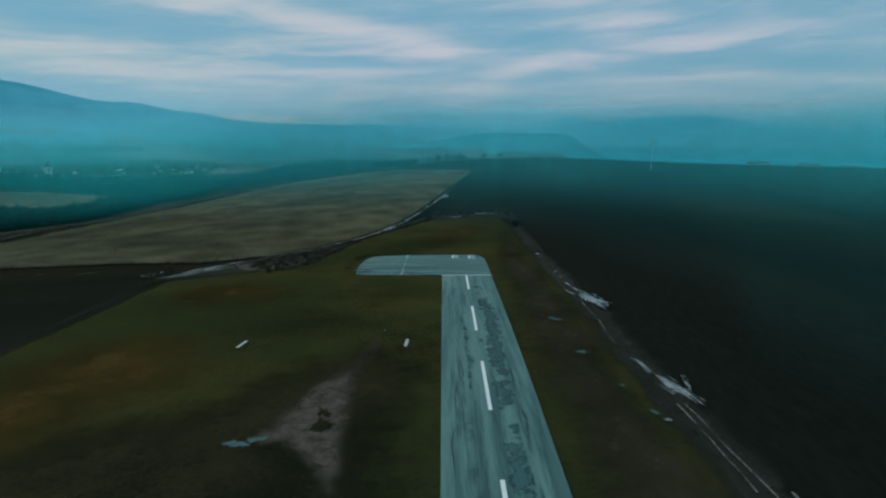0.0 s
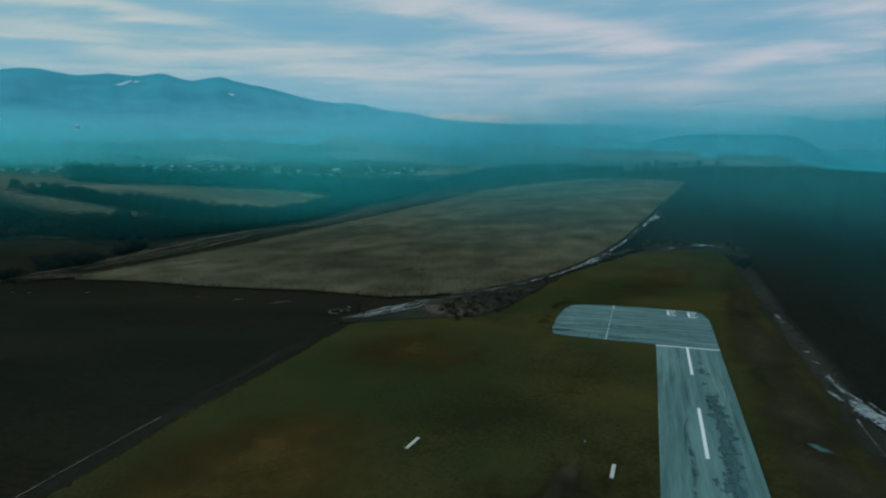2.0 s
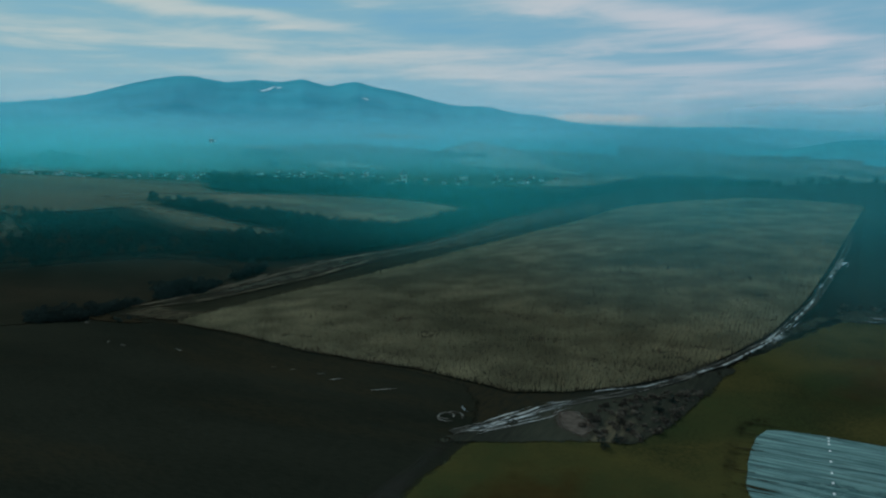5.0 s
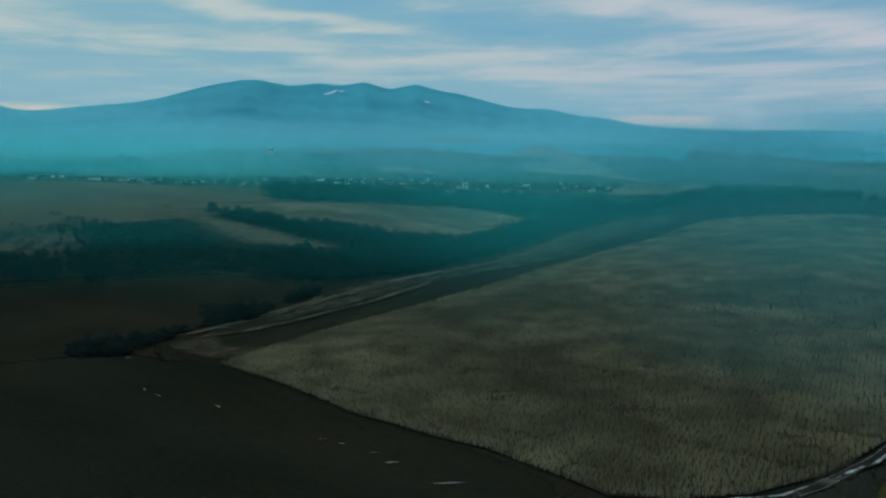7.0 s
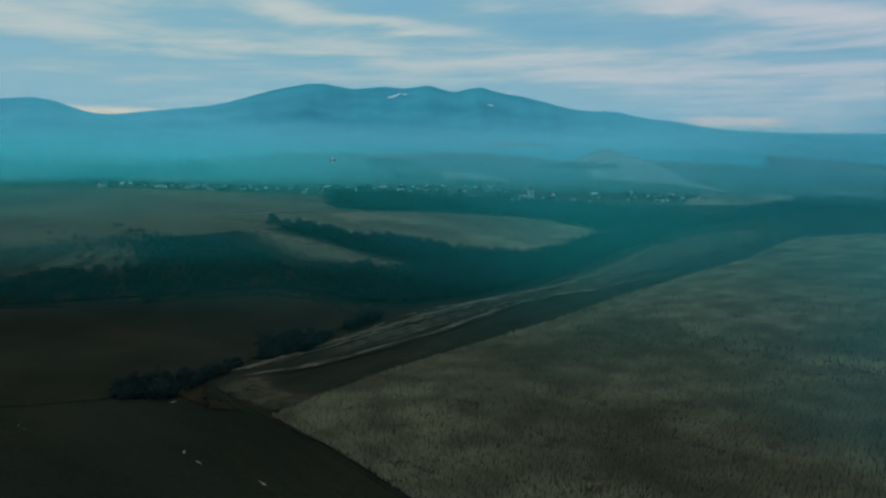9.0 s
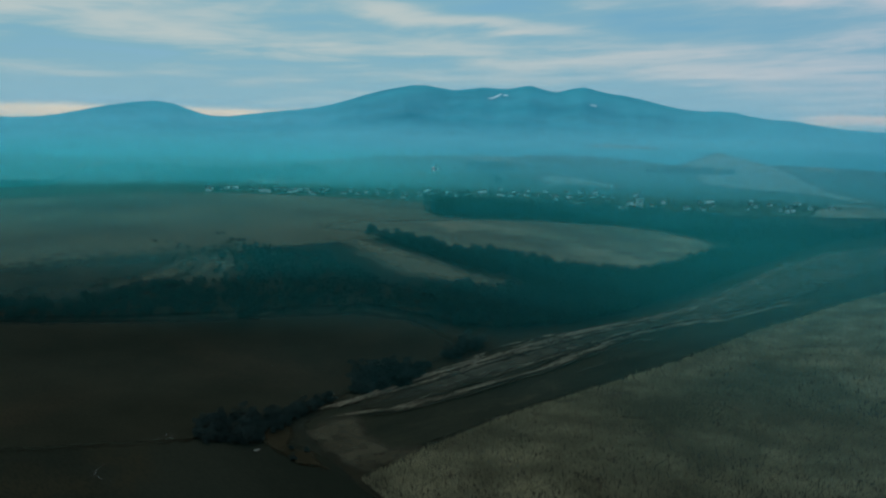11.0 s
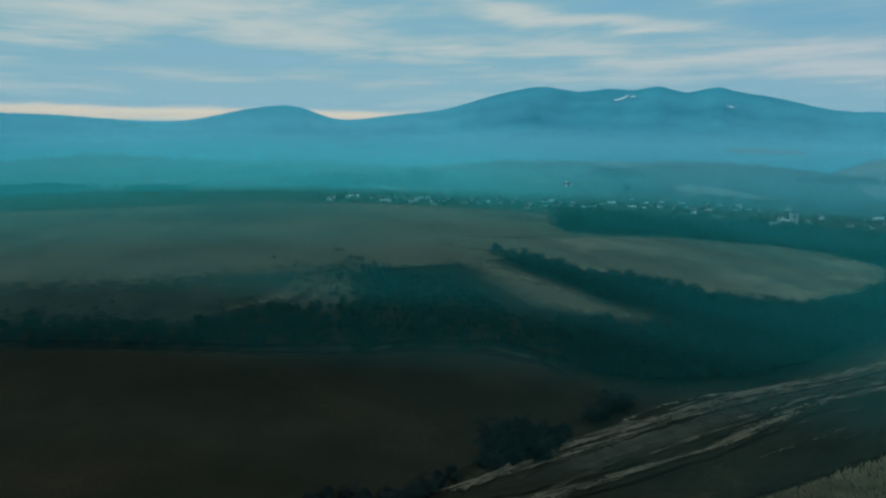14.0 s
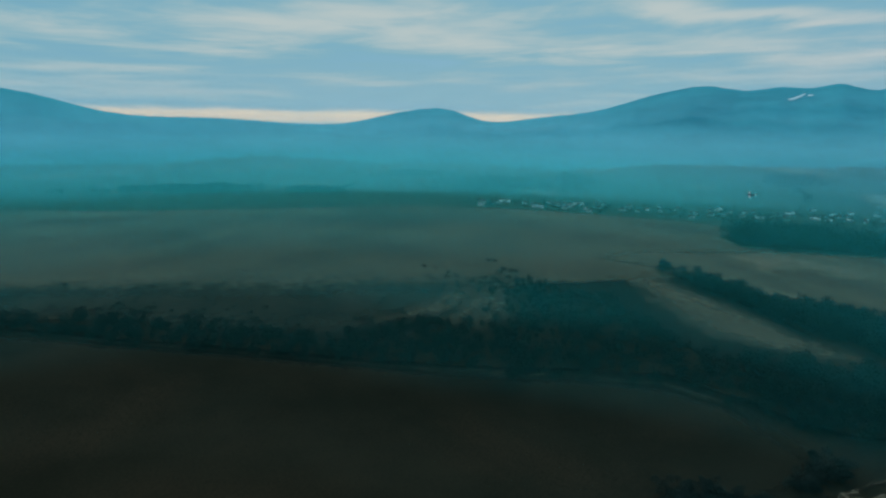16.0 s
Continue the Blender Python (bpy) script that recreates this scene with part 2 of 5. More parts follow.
M = dict(
    soil=material("ploughed_soil", (0.0088, 0.0108, 0.0082), (0.0165, 0.0190, 0.0142), 0.012, 0.9, patch=(0.024, 0.020, 0.011), patch_scale=0.006, stretch=(1.0, 0.25, 1), turn=5),
    soil_west=material("dark_wet_soil", (0.0100, 0.0122, 0.0085), (0.0185, 0.0202, 0.0138), 0.02, 1.2, patch=(0.026, 0.021, 0.011), patch_scale=0.012, stretch=(0.3, 1, 1), turn=-12),
    soil_brown=material("brown_soil", (0.0125, 0.0140, 0.0092), (0.0225, 0.0225, 0.0148), 0.015, 1.0, patch=(0.034, 0.026, 0.016), patch_scale=0.01, patch_range=(0.42, 0.8)),
    grass=material("winter_grass", (0.018, 0.0215, 0.0095), (0.060, 0.0515, 0.0165), 0.03, 1.3, patch=(0.026, 0.036, 0.0135), patch_scale=0.016, patch_range=(0.40, 0.64)),
    corn_floor=material("corn_litter", (0.030, 0.026, 0.017), (0.060, 0.050, 0.032), 0.02, 1.1, patch=(0.026, 0.022, 0.012), patch_scale=0.02, patch_range=(0.52, 0.62), stretch=(0.4, 1, 1)),
    corn=material("dry_maize", (0.148, 0.119, 0.067), (0.360, 0.286, 0.162), 0.05, 1.2, 0.9, 0.0, soft=0.5, patch=(0.100, 0.089, 0.052), patch_scale=0.008, patch_range=(0.44, 0.66)),
    fallow=material("fallow_land", (0.018, 0.020, 0.015), (0.038, 0.040, 0.028), 0.03, 0.9, patch=(0.11, 0.09, 0.055), patch_scale=0.045, patch_range=(0.58, 0.74), stretch=(1, 0.16, 1), turn=-4),
    dry_grass=material("dry_grass", (0.042, 0.040, 0.030), (0.142, 0.122, 0.086), 0.12, 1.2, stretch=(1, 0.3, 1), spread=0.6),
    headland=material("headland_grass", (0.024, 0.022, 0.014), (0.052, 0.046, 0.030), 0.10, 1.2, spread=0.6),
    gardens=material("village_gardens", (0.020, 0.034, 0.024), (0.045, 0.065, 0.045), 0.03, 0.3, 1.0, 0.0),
    # pale stubble with some of the haze's teal mixed into its colour
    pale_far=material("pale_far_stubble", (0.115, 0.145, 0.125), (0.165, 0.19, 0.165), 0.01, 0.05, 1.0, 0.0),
    strip=material("fallow_strip", (0.0100, 0.0116, 0.0076), (0.0235, 0.0235, 0.0150), 0.07, 0.7, patch=(0.058, 0.048, 0.030), patch_scale=0.045, patch_range=(0.56, 0.80), stretch=(1, 0.34, 1), turn=-4, spread=0.75),
    dark_grass=material("damp_grass", (0.012, 0.0135, 0.0078), (0.036, 0.030, 0.0145), 0.06, 1.3, patch=(0.016, 0.024, 0.011), patch_scale=0.02),
    brown_grass=material("withered_grass", (0.017, 0.0165, 0.010), (0.058, 0.049, 0.029), 0.05, 1.3, patch=(0.030, 0.032, 0.016), patch_scale=0.03),
    verge=material("dead_verge", (0.020, 0.023, 0.017), (0.052, 0.051, 0.037), 0.05, 0.9, patch=(0.115, 0.098, 0.070), patch_scale=0.05, patch_range=(0.56, 0.70), stretch=(1, 0.12, 1), turn=-4),
    lane=material("wet_lane", (0.013, 0.014, 0.0115), (0.034, 0.034, 0.027), 0.12, 1.2, patch=(0.09, 0.085, 0.07), patch_scale=0.12, patch_range=(0.58, 0.7), spread=0.7),
    # dark pasture tones that stand in for shading towards the ditch
    rough=material("rough_pasture", (0.013, 0.020, 0.016), (0.040, 0.042, 0.030), 0.03, 0.5, 1.0, 0.0, spread=0.8),
    teal_mud=material("wet_teal_clay", (0.020, 0.050, 0.048), (0.060, 0.130, 0.122), 0.5, 2.0, 0.8, spread=0.7),
    rust=material("rusty_grass", (0.028, 0.0215, 0.0090), (0.086, 0.055, 0.0160), 0.05, 1.2, spread=0.8),
    margin=material("field_margin", (0.022, 0.0235, 0.019), (0.044, 0.044, 0.035), 0.08, 1.0, stretch=(1, 0.2, 1), spread=0.7),
    pasture=material("hill_pasture", (0.045, 0.044, 0.030), (0.094, 0.081, 0.052), 0.006, 0.25, 0.95, 0.06, patch=(0.14, 0.115, 0.072), patch_scale=0.005, patch_range=(0.42, 0.85)),
    stubble=material("pale_stubble", (0.057, 0.056, 0.038), (0.108, 0.096, 0.062), 0.012, 0.4, 0.95, 0.1, patch=(0.17, 0.143, 0.093), patch_scale=0.008),
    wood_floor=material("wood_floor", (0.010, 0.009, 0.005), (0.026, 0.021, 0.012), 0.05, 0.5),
    runway=material("weathered_asphalt", (0.050, 0.122, 0.114), (0.128, 0.236, 0.215), 0.30, 2.2, 0.75, 0.15, patch=(0.030, 0.078, 0.076), patch_scale=0.36, patch_range=(0.50, 0.66), stretch=(1.9, 0.07, 1), relief=0.03, warp=0.0),
    pad=material("streaked_concrete", (0.034, 0.096, 0.092), (0.150, 0.266, 0.245), 0.30, 1.2, 0.75, 0.15, patch=(0.022, 0.060, 0.059), patch_scale=0.40, patch_range=(0.45, 0.62), stretch=(0.15, 2.8, 1), relief=0.03, warp=0.0),
    dark_asphalt=material("darkened_asphalt", (0.013, 0.052, 0.052), (0.044, 0.112, 0.110), 0.25, 1.6, 0.72, 0.1, stretch=(1.5, 0.1, 1), relief=0.02, warp=0.0),
    tyre_black=material("tyre_rubber_marks", (0.010, 0.027, 0.027), (0.035, 0.070, 0.068), 0.4, 2.0, 0.7),
    old_paint=plain("weathered_white_paint", (0.50, 0.49, 0.42), 0.6),
    paint=plain("white_paint", (0.80, 0.80, 0.78), 0.5),
    # bright tone stands in for sky reflected in the wet ruts
    glint_rut=material("wet_churned_mud", (0.055, 0.058, 0.052), (0.46, 0.47, 0.44), 0.22, 1.4, 0.5, spread=0.6),
    mud=material("pale_mud", (0.030, 0.028, 0.022), (0.24, 0.235, 0.205), 0.16, 1.1, spread=0.5),
    bare=material("bare_earth", (0.036, 0.030, 0.024), (0.118, 0.098, 0.079), 0.5, 1.6, spread=0.75),
    bark=material("bark", (0.02, 0.016, 0.011), (0.045, 0.036, 0.025), 0.5, 4.0, 0.95),
    # twig colour includes a teal tint that imitates the teal shadows
    twigs=material("bare_twigs", (0.0055, 0.0110, 0.0090), (0.024, 0.034, 0.0265), 0.15, 1.5, 1.0, 0.0, tone=0.15, soft=0.5, spread=0.8),
    thorn=material("thorn_twigs", (0.010, 0.019, 0.017), (0.042, 0.056, 0.047), 0.15, 1.5, 1.0, 0.0, tone=0.25, soft=0.6, spread=0.9),
    scrub=material("rusty_scrub", (0.030, 0.027, 0.021), (0.125, 0.098, 0.074), 0.2, 1.5, 1.0, 0.0, tone=0.3, soft=0.5),
    church_wall=material("weathered_limewash", (0.42, 0.44, 0.42), (0.62, 0.64, 0.61), 0.08, 2.0, 0.9),
    plaster=material("pale_plaster", (0.36, 0.39, 0.38), (0.60, 0.63, 0.61), 0.08, 2.0, 0.9, tone=0.3),
    tiles=material("roof_tiles", (0.085, 0.068, 0.058), (0.17, 0.13, 0.11), 0.3, 3.0, 0.9, tone=0.35),
    slate=material("dark_roof", (0.04, 0.045, 0.05), (0.08, 0.085, 0.09), 0.3, 3.0, 0.7),
    pane=plain("window_glass", (0.03, 0.035, 0.04), 0.15),
    wood=plain("painted_wood", (0.10, 0.06, 0.04), 0.6),
    steel=plain("galvanised_steel", (0.30, 0.31, 0.31), 0.5),
    dark_paint=plain("dark_blue_paint", (0.03, 0.035, 0.045), 0.35),
    rubber=plain("black_rubber", (0.02, 0.02, 0.02), 0.8),
    snow=material("old_snow", (0.55, 0.80, 0.88), (0.75, 0.90, 0.95), 0.01, 0.1, 0.8, 0.0),
    # blue of the distant haze painted into the mountain woods' colour
    hazed_forest=material("mountain_forest", (0.026, 0.27, 0.345), (0.048, 0.37, 0.45), 0.0022, 0.010, 1.0, 0.0),
    # far field colours carry the teal of the haze
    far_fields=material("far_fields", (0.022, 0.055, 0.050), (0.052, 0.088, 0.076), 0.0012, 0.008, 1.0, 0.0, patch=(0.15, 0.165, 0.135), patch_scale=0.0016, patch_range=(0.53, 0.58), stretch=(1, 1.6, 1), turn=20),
)


def make_water():
    m = bpy.data.materials.new("puddle_water")
    m.use_nodes = True
    k = Nodes(m.node_tree)
    b = k.n("ShaderNodeBsdfPrincipled")
    here = k.n("ShaderNodeNewGeometry").outputs["Position"]
    k.put(k.mix(k.ramp(k.noise(here, 0.8, 3), 0.4, 0.6), (0.10, 0.10, 0.09), (0.22, 0.22, 0.20)), b.inputs["Base Color"])
    b.inputs["Roughness"].default_value, b.inputs["IOR"].default_value = 0.15, 1.6
    k.put(worn_edge(k, here, 1.1), b.inputs["Alpha"])
    k.put(b.outputs[0], k.n("ShaderNodeOutputMaterial").inputs[0])
    return m


M["water"] = make_water()

# ---------------------------------------------------------------- the lie of the land
# swells and hollows: east, north, spread, height
SWELLS = [(-245, 1365, 80, 8.0), (-400, 700, 130, -28.3), (-420, 1050, 200, -42.4), (-380, 430, 110, -13.1), (-300, 300, 110, -3.0), (-480, 330, 120, -19.1),
          (-560, 560, 110, 7.6), (-700, 700, 170, -6.1), (-1000, 500, 220, 25.0), (-1000, 1000, 250, -9.1), (-700, 1250, 220, -18.8),
          (-250, 950, 170, 6.3), (-200, 1400, 240, -8.0), (-250, 550, 110, -7.1), (-120, 300, 120, -1.3), (-100, 600, 160, 3.5),
          (0, 100, 130, 7.7), (-600, 60, 200, -0.9), (200, 500, 250, 5.0), (500, 900, 300, 5.9), (100, 1150, 180, 15.6)]
HUB = (-90.0, 130.0)
# the skyline: degrees left of north, spread, height in degrees above the eye's level
PEAKS = [(112, 9, 1.5), (100, 4.6, 2.3), (86.2, 6.2, 1.24), (73.9, 4.6, 0.5), (70.1, 3.1, 1.46), (58.6, 5, 1.74), (50.4, 3.5, 2.64), (44, 3.9, 2.42), (38.2, 3.8, 2.42), (31.8, 3.5, 2.54), (24.3, 4.4, 1.64), (16.6, 5, 0.56), (4, 6.8, 0.6),
         (-16, 4.0, 0.85), (-22.5, 3.2, 1.0), (128, 9, 0.76), (47.4, 1.6, 0.47), (42.6, 1.3, 0.34), (38.8, 1.0, 0.5), (34.7, 1.05, 0.5), (23.6, 1.1, 0.22), (67.3, 1.7, 0.67), (18.7, 1.1, 0.15), (-11.6, 1.0, 0.75)]


def smooth(v, lo, hi):
    f = np.clip((v - lo) / (hi - lo), 0, 1)
    return f * f * (3 - 2 * f)


def land(x, y):
    """Height of the ground, for arrays."""
    x, y = np.asarray(x, float), np.asarray(y, float)
    z = np.zeros(np.broadcast(x, y).shape)
    for cx, cy, s, a in SWELLS:
        z = z + a * np.exp(-((x - cx) ** 2 + (y - cy) ** 2) / (2 * s * s))
    dx, dy = x - HUB[0], y - HUB[1]
    r, az = np.hypot(dx, dy), np.degrees(np.arctan2(-dx, dy))
    west = smooth(az, -12, 20) * (1 - smooth(az, 120, 150))
    z = z + west * smooth(r, 1500, 3600) * 95 - (1 - west) * smooth(r, 1100, 1900) * 60
    top = 0.016 * np.sin(az * 17) + 0.012 * np.sin(az * 29 + 1) + sum(a * np.exp(-((az - c) / s) ** 2 / 2) for c, s, a in PEAKS)
    crest = 82 + 26 * smooth(az, 40, 75) + np.maximum(top, -1.0) * radians(1) * 4680
    ridge = 1 + 0.10 * np.sin(az * 1.3 + r * 0.002) + 0.06 * np.sin(az * 3.1 - r * 0.0013)
    rise = smooth(r, 2700 + 700 * (1 - west), 4700) ** 1.3
    z0 = z * (1 - rise) + rise * crest * (1 + (ridge - 1) * 0.8 * (1 - smooth(r, 3600, 4300)))
    knoll = np.maximum(0, 68 - z0) * np.exp(-((r - 3150) / 230) ** 2 / 2) * smooth(az, -16.5, -11.5) * (1 - smooth(az, -5, 4))
    return z0 + knoll


def height(x, y):
    return float(land(x, y))


def mesh_from(name, verts, faces, mat, smooth_shade=True):
    me = bpy.data.meshes.new(name)
    me.from_pydata(verts, [], faces)
    me.materials.append(mat)
    if smooth_shade:
        me.shade_smooth()
    return me


def structure(name, me, label, category):
    return tagged(new(name, me), label, category, kind="structure")


def make_ground():
    radii = list(np.arange(0, 700, 10)) + list(np.arange(700, 1500, 18)) + list(np.arange(1500, 4900, 60)) + [4900]
    n = 720
    ang = np.linspace(0, 2 * math.pi, n, endpoint=False)
    verts, faces = [(HUB[0], HUB[1], height(*HUB))], []
    for r in radii[1:]:
        x, y = HUB[0] + r * np.cos(ang), HUB[1] + r * np.sin(ang)
        verts += list(zip(x, y, land(x, y)))
    for i in range(n):
        faces.append((0, 1 + i, 1 + (i + 1) % n))
    for k in range(len(radii) - 2):
        a, b = 1 + k * n, 1 + (k + 1) * n
        faces += [(a + i, b + i, b + (i + 1) % n, a + (i + 1) % n) for i in range(n)]
    cutoff = n + n * [r > 3000 for r in radii[1:]].index(True)
    keep = 1 + n * (cutoff // n)
    me = mesh_from("ground", verts[:keep], faces[:cutoff], M["soil"])
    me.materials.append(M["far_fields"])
    me.materials.append(M["hazed_forest"])
    me.materials.append(M["gardens"])
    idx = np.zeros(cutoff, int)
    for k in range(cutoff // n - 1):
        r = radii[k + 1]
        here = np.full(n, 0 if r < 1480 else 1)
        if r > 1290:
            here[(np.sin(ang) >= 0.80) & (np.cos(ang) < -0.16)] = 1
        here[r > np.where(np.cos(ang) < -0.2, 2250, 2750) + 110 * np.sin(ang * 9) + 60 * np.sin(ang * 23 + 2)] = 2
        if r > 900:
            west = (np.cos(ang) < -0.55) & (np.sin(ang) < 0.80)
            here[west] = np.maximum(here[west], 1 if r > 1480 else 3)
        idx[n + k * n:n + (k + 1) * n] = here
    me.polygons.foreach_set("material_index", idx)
    structure("ground", me, "dark ploughed farmland under thin evening mist", "ground")
    base = keep - n
    rest = [tuple(i - base for i in f) for f in faces[cutoff:]]
    structure("mountain_backdrop", mesh_from("mountain_backdrop", verts[base:], rest, M["hazed_forest"]), "wooded mountain range on the horizon, coloured haze blue", "mountains")


def wobbly(outline, step, amount, closed=True, seed=0.0):
    """The outline cut into short steps, with a little wander."""
    pts = []
    m = len(outline)
    for i in range(m if closed else m - 1):
        a, b = Vector(outline[i]), Vector(outline[(i + 1) % m])
        k = max(1, int((b - a).length / step))
        for j in range(k):
            p = a.lerp(b, j / k)
            w = noise.noise_vector(Vector((p.x * 0.06, p.y * 0.06, seed))) * amount
            w += noise.noise_vector(Vector((p.x * 0.3, p.y * 0.3, seed + 7))) * amount * 0.4
            pts.append(Vector((p.x + w.x, p.y + w.y)))
    if not closed:
        pts.append(Vector(outline[-1]))
    return pts


def drape(outline, lift, cell=10.0, step=6.0, amount=1.2, seed=0.0):
    """Vertices and faces of a sheet that lies over the land inside the outline."""
    from mathutils.geometry import delaunay_2d_cdt
    edge = wobbly(outline, step, amount, True, seed)
    n = len(edge)
    ex, ey = np.array([p.x for p in edge]), np.array([p.y for p in edge])
    gx, gy = np.meshgrid(np.arange(ex.min(), ex.max(), cell), np.arange(ey.min(), ey.max(), cell))
    gx, gy = gx.ravel(), gy.ravel()
    inside = within(gx, gy, ex, ey)
    pts = edge + [Vector(p) for p in zip(gx[inside], gy[inside])]
    v, _, f, *_ = delaunay_2d_cdt(pts, [(i, (i + 1) % n) for i in range(n)], [], 1, 0.01)
    xy = np.array([tuple(p) for p in v])
    z = land(xy[:, 0], xy[:, 1]) + lift
    return list(zip(xy[:, 0], xy[:, 1], z)), f


def within(x, y, ex, ey):
    inside = np.zeros(len(x), bool)
    jx, jy = np.roll(ex, 1), np.roll(ey, 1)
    for ax, ay, bx, by in zip(ex, ey, jx, jy):
        if ay != by:
            inside ^= ((ay > y) != (by > y)) & (x < (bx - ax) * (y - ay) / (by - ay) + ax)
    return inside


def set_inner(me, values):
    at = me.attributes.new("inner", "FLOAT", "POINT")
    at.data.foreach_set("value", np.asarray(values, np.float32))


def rim_fade(me, outline, fade, peak=2.6):
    """Fills the attribute inner: nothing at the outline, one at that depth inside."""
    co = np.zeros(len(me.vertices) * 3)
    me.vertices.foreach_get("co", co)
    x, y = co[0::3], co[1::3]
    best = np.full(len(x), 1e9)
    for (ax, ay), (bx, by) in zip(outline, outline[1:] + outline[:1]):
        dx, dy = bx - ax, by - ay
        t = np.clip(((x - ax) * dx + (y - ay) * dy) / (dx * dx + dy * dy + 1e-9), 0, 1)
        best = np.minimum(best, np.hypot(x - ax - t * dx, y - ay - t * dy))
    set_inner(me, np.clip(best / fade, 0, 1) * peak)


def field(name, outline, mat, lift, label, category="field", cell=10.0, step=6.0, amount=1.2, seed=0.0, fade=0.0, grain=0.9, peak=2.6):
    v, f = drape(outline, lift, cell, step, amount, seed)
    me = mesh_from(name, v, f, ragged(mat, grain) if fade else M[mat])
    if fade:
        rim_fade(me, outline, fade, peak)
    bm = bmesh.new()
    bm.from_mesh(me)
    bmesh.ops.recalc_face_normals(bm, faces=bm.faces)
    if sum(p.normal.z for p in bm.faces) < 0:
        bmesh.ops.reverse_faces(bm, faces=bm.faces)
    bm.to_mesh(me)
    bm.free()
    return structure(name, me, label, category)


make_ground()

AIRFIELD = [(-95, -150), (-90, 60), (-89, 132), (-88, 171), (-88, 212), (-76, 224), (-60, 232), (-50, 264), (-37, 304), (-16, 352), (-4, 378), (20, 385), (33, 373),
            (35, 340), (35, 294), (34, 247), (36, 197), (36, 167), (35, 132), (35, 100), (36, 74), (38, 40), (42, -150)]
WEST_SOIL = [(-88, -150), (-86, 60), (-85, 170), (-84, 209), (-97, 238), (-106, 249), (-128, 254), (-152, 256), (-179, 259), (-217, 270), (-265, 281), (-300, 288), (-345, 290), (-375, 200), (-435, 60), (-495, -150)]
BROWN = [(-300, 286), (-330, 300), (-352, 335), (-362, 372), (-370, 430), (-376, 452), (-400, 458), (-440, 461), (-475, 442), (-500, 405), (-527, 345), (-550, 285), (-572, 225), (-595, 160), (-628, 100), (-690, -50), (-740, -200), (-485, -200), (-424, 60), (-364, 200), (-334, 262)]
CORN = [(-265, 282), (-217, 271), (-179, 260), (-152, 257), (-128, 256), (-106, 251), (-91, 248), (-78, 253), (-64, 265), (-51, 283), (-40, 309), (-28, 347), (-17, 405), (-6, 488), (13, 653), (36, 860), (0, 900), (-69, 960), (-160, 1000), (-220, 1000), (-222, 783), (-245, 689), (-258, 585), (-261, 485), (-268, 427), (-274, 379), (-272, 328)]
STRIP = [(-274, 300), (-274, 328), (-276, 379), (-270, 427), (-263, 485), (-260, 585), (-247, 689), (-224, 783), (-222, 1000), (-250, 1206), (-300, 1250), (-367, 1234), (-410, 1120), (-385, 902), (-372, 769), (-355, 650), (-349, 600), (-349, 530), (-360, 487), (-362, 440), (-364, 372), (-354, 335), (-332, 302), (-300, 288)]
PASTURE = [(-640, 90), (-600, 230), (-594, 293), (-603, 355), (-630, 450), (-610, 530), (-620, 640), (-690, 803), (-800, 870), (-900, 960), (-981, 890), (-1000, 690), (-990, 557), (-1050, 387), (-1210, 195), (-1350, -36), (-1400, -300), (-1000, -400), (-700, -200)]
LIGHT = [(-684, 535), (-649, 575), (-640, 591), (-564, 615), (-546, 674), (-484, 730), (-447, 790), (-447, 879), (-470, 1000), (-502, 1092), (-533, 1122), (-611, 1139), (-683, 1099), (-745, 967), (-757, 803), (-737, 644), (-716, 560)]
GLADE = [(-603, 265), (-606, 294), (-626, 335), (-647, 378), (-668, 422), (-626, 412), (-597, 391), (-591, 356), (-590, 316)]
BRAE = [(-592, 347), (-637, 392), (-679, 435), (-671, 457), (-607, 429), (-572, 407), (-563, 373)]
SLOPE = [(-640, 500), (-642, 571), (-589, 570), (-548, 576), (-505, 588), (-468, 602), (-440, 598), (-445, 560), (-466, 528), (-491, 505), (-519, 492), (-562, 495), (-600, 506)]
field("airfield_grass", AIRFIELD, "grass", 0.35, "rusty olive winter grass around the airstrip", "grass", cell=5, step=3, seed=1, fade=5)
field("west_field", WEST_SOIL, "soil_west", 0.30, "nearly black ploughed field with wet spots", cell=6, step=4, seed=2, fade=4)
field("brown_field", BROWN, "soil_brown", 0.32, "bare brown field beyond a thorny hedge", cell=8, seed=3, fade=22, grain=0.2)
field("corn_field", CORN, "corn_floor", 0.40, "tan field of standing dry maize", seed=4)
field("fallow_strip", STRIP, "strip", 0.25, "dark fallow strip beside the maize", cell=8, seed=5, fade=8, grain=0.4)
field("hill_pasture", PASTURE, "pasture", 0.42, "olive brown hillside pasture in thin mist", cell=20, step=15, amount=3, seed=6, fade=30, grain=0.12)
field("stubble_field", LIGHT, "stubble", 1.0, "pale stubble field between two woods", cell=12, step=10, amount=2, seed=7, fade=34, grain=0.12, peak=1.5)
# overlay that paints the slope's shading, strongest away from its faded rim
SHADED_PASTURE = [(-690, -60), (-628, 104), (-595, 164), (-572, 227), (-560, 300), (-575, 380), (-600, 420), (-650, 440), (-690, 400), (-705, 330), (-720, 250), (-750, 160), (-780, 60), (-830, -80)]
field("rough_pasture", SHADED_PASTURE, "rough", 0.9, "rough pasture above the ditch with shading painted in", "pasture", cell=7, step=7, amount=5, seed=93, fade=70, grain=0.12, peak=1.25)
field("bare_slope", SLOPE, "stubble", 1.5, "bare tan slope below the pasture", cell=5, step=5, amount=4, seed=8, fade=38, grain=0.12, peak=1.1)

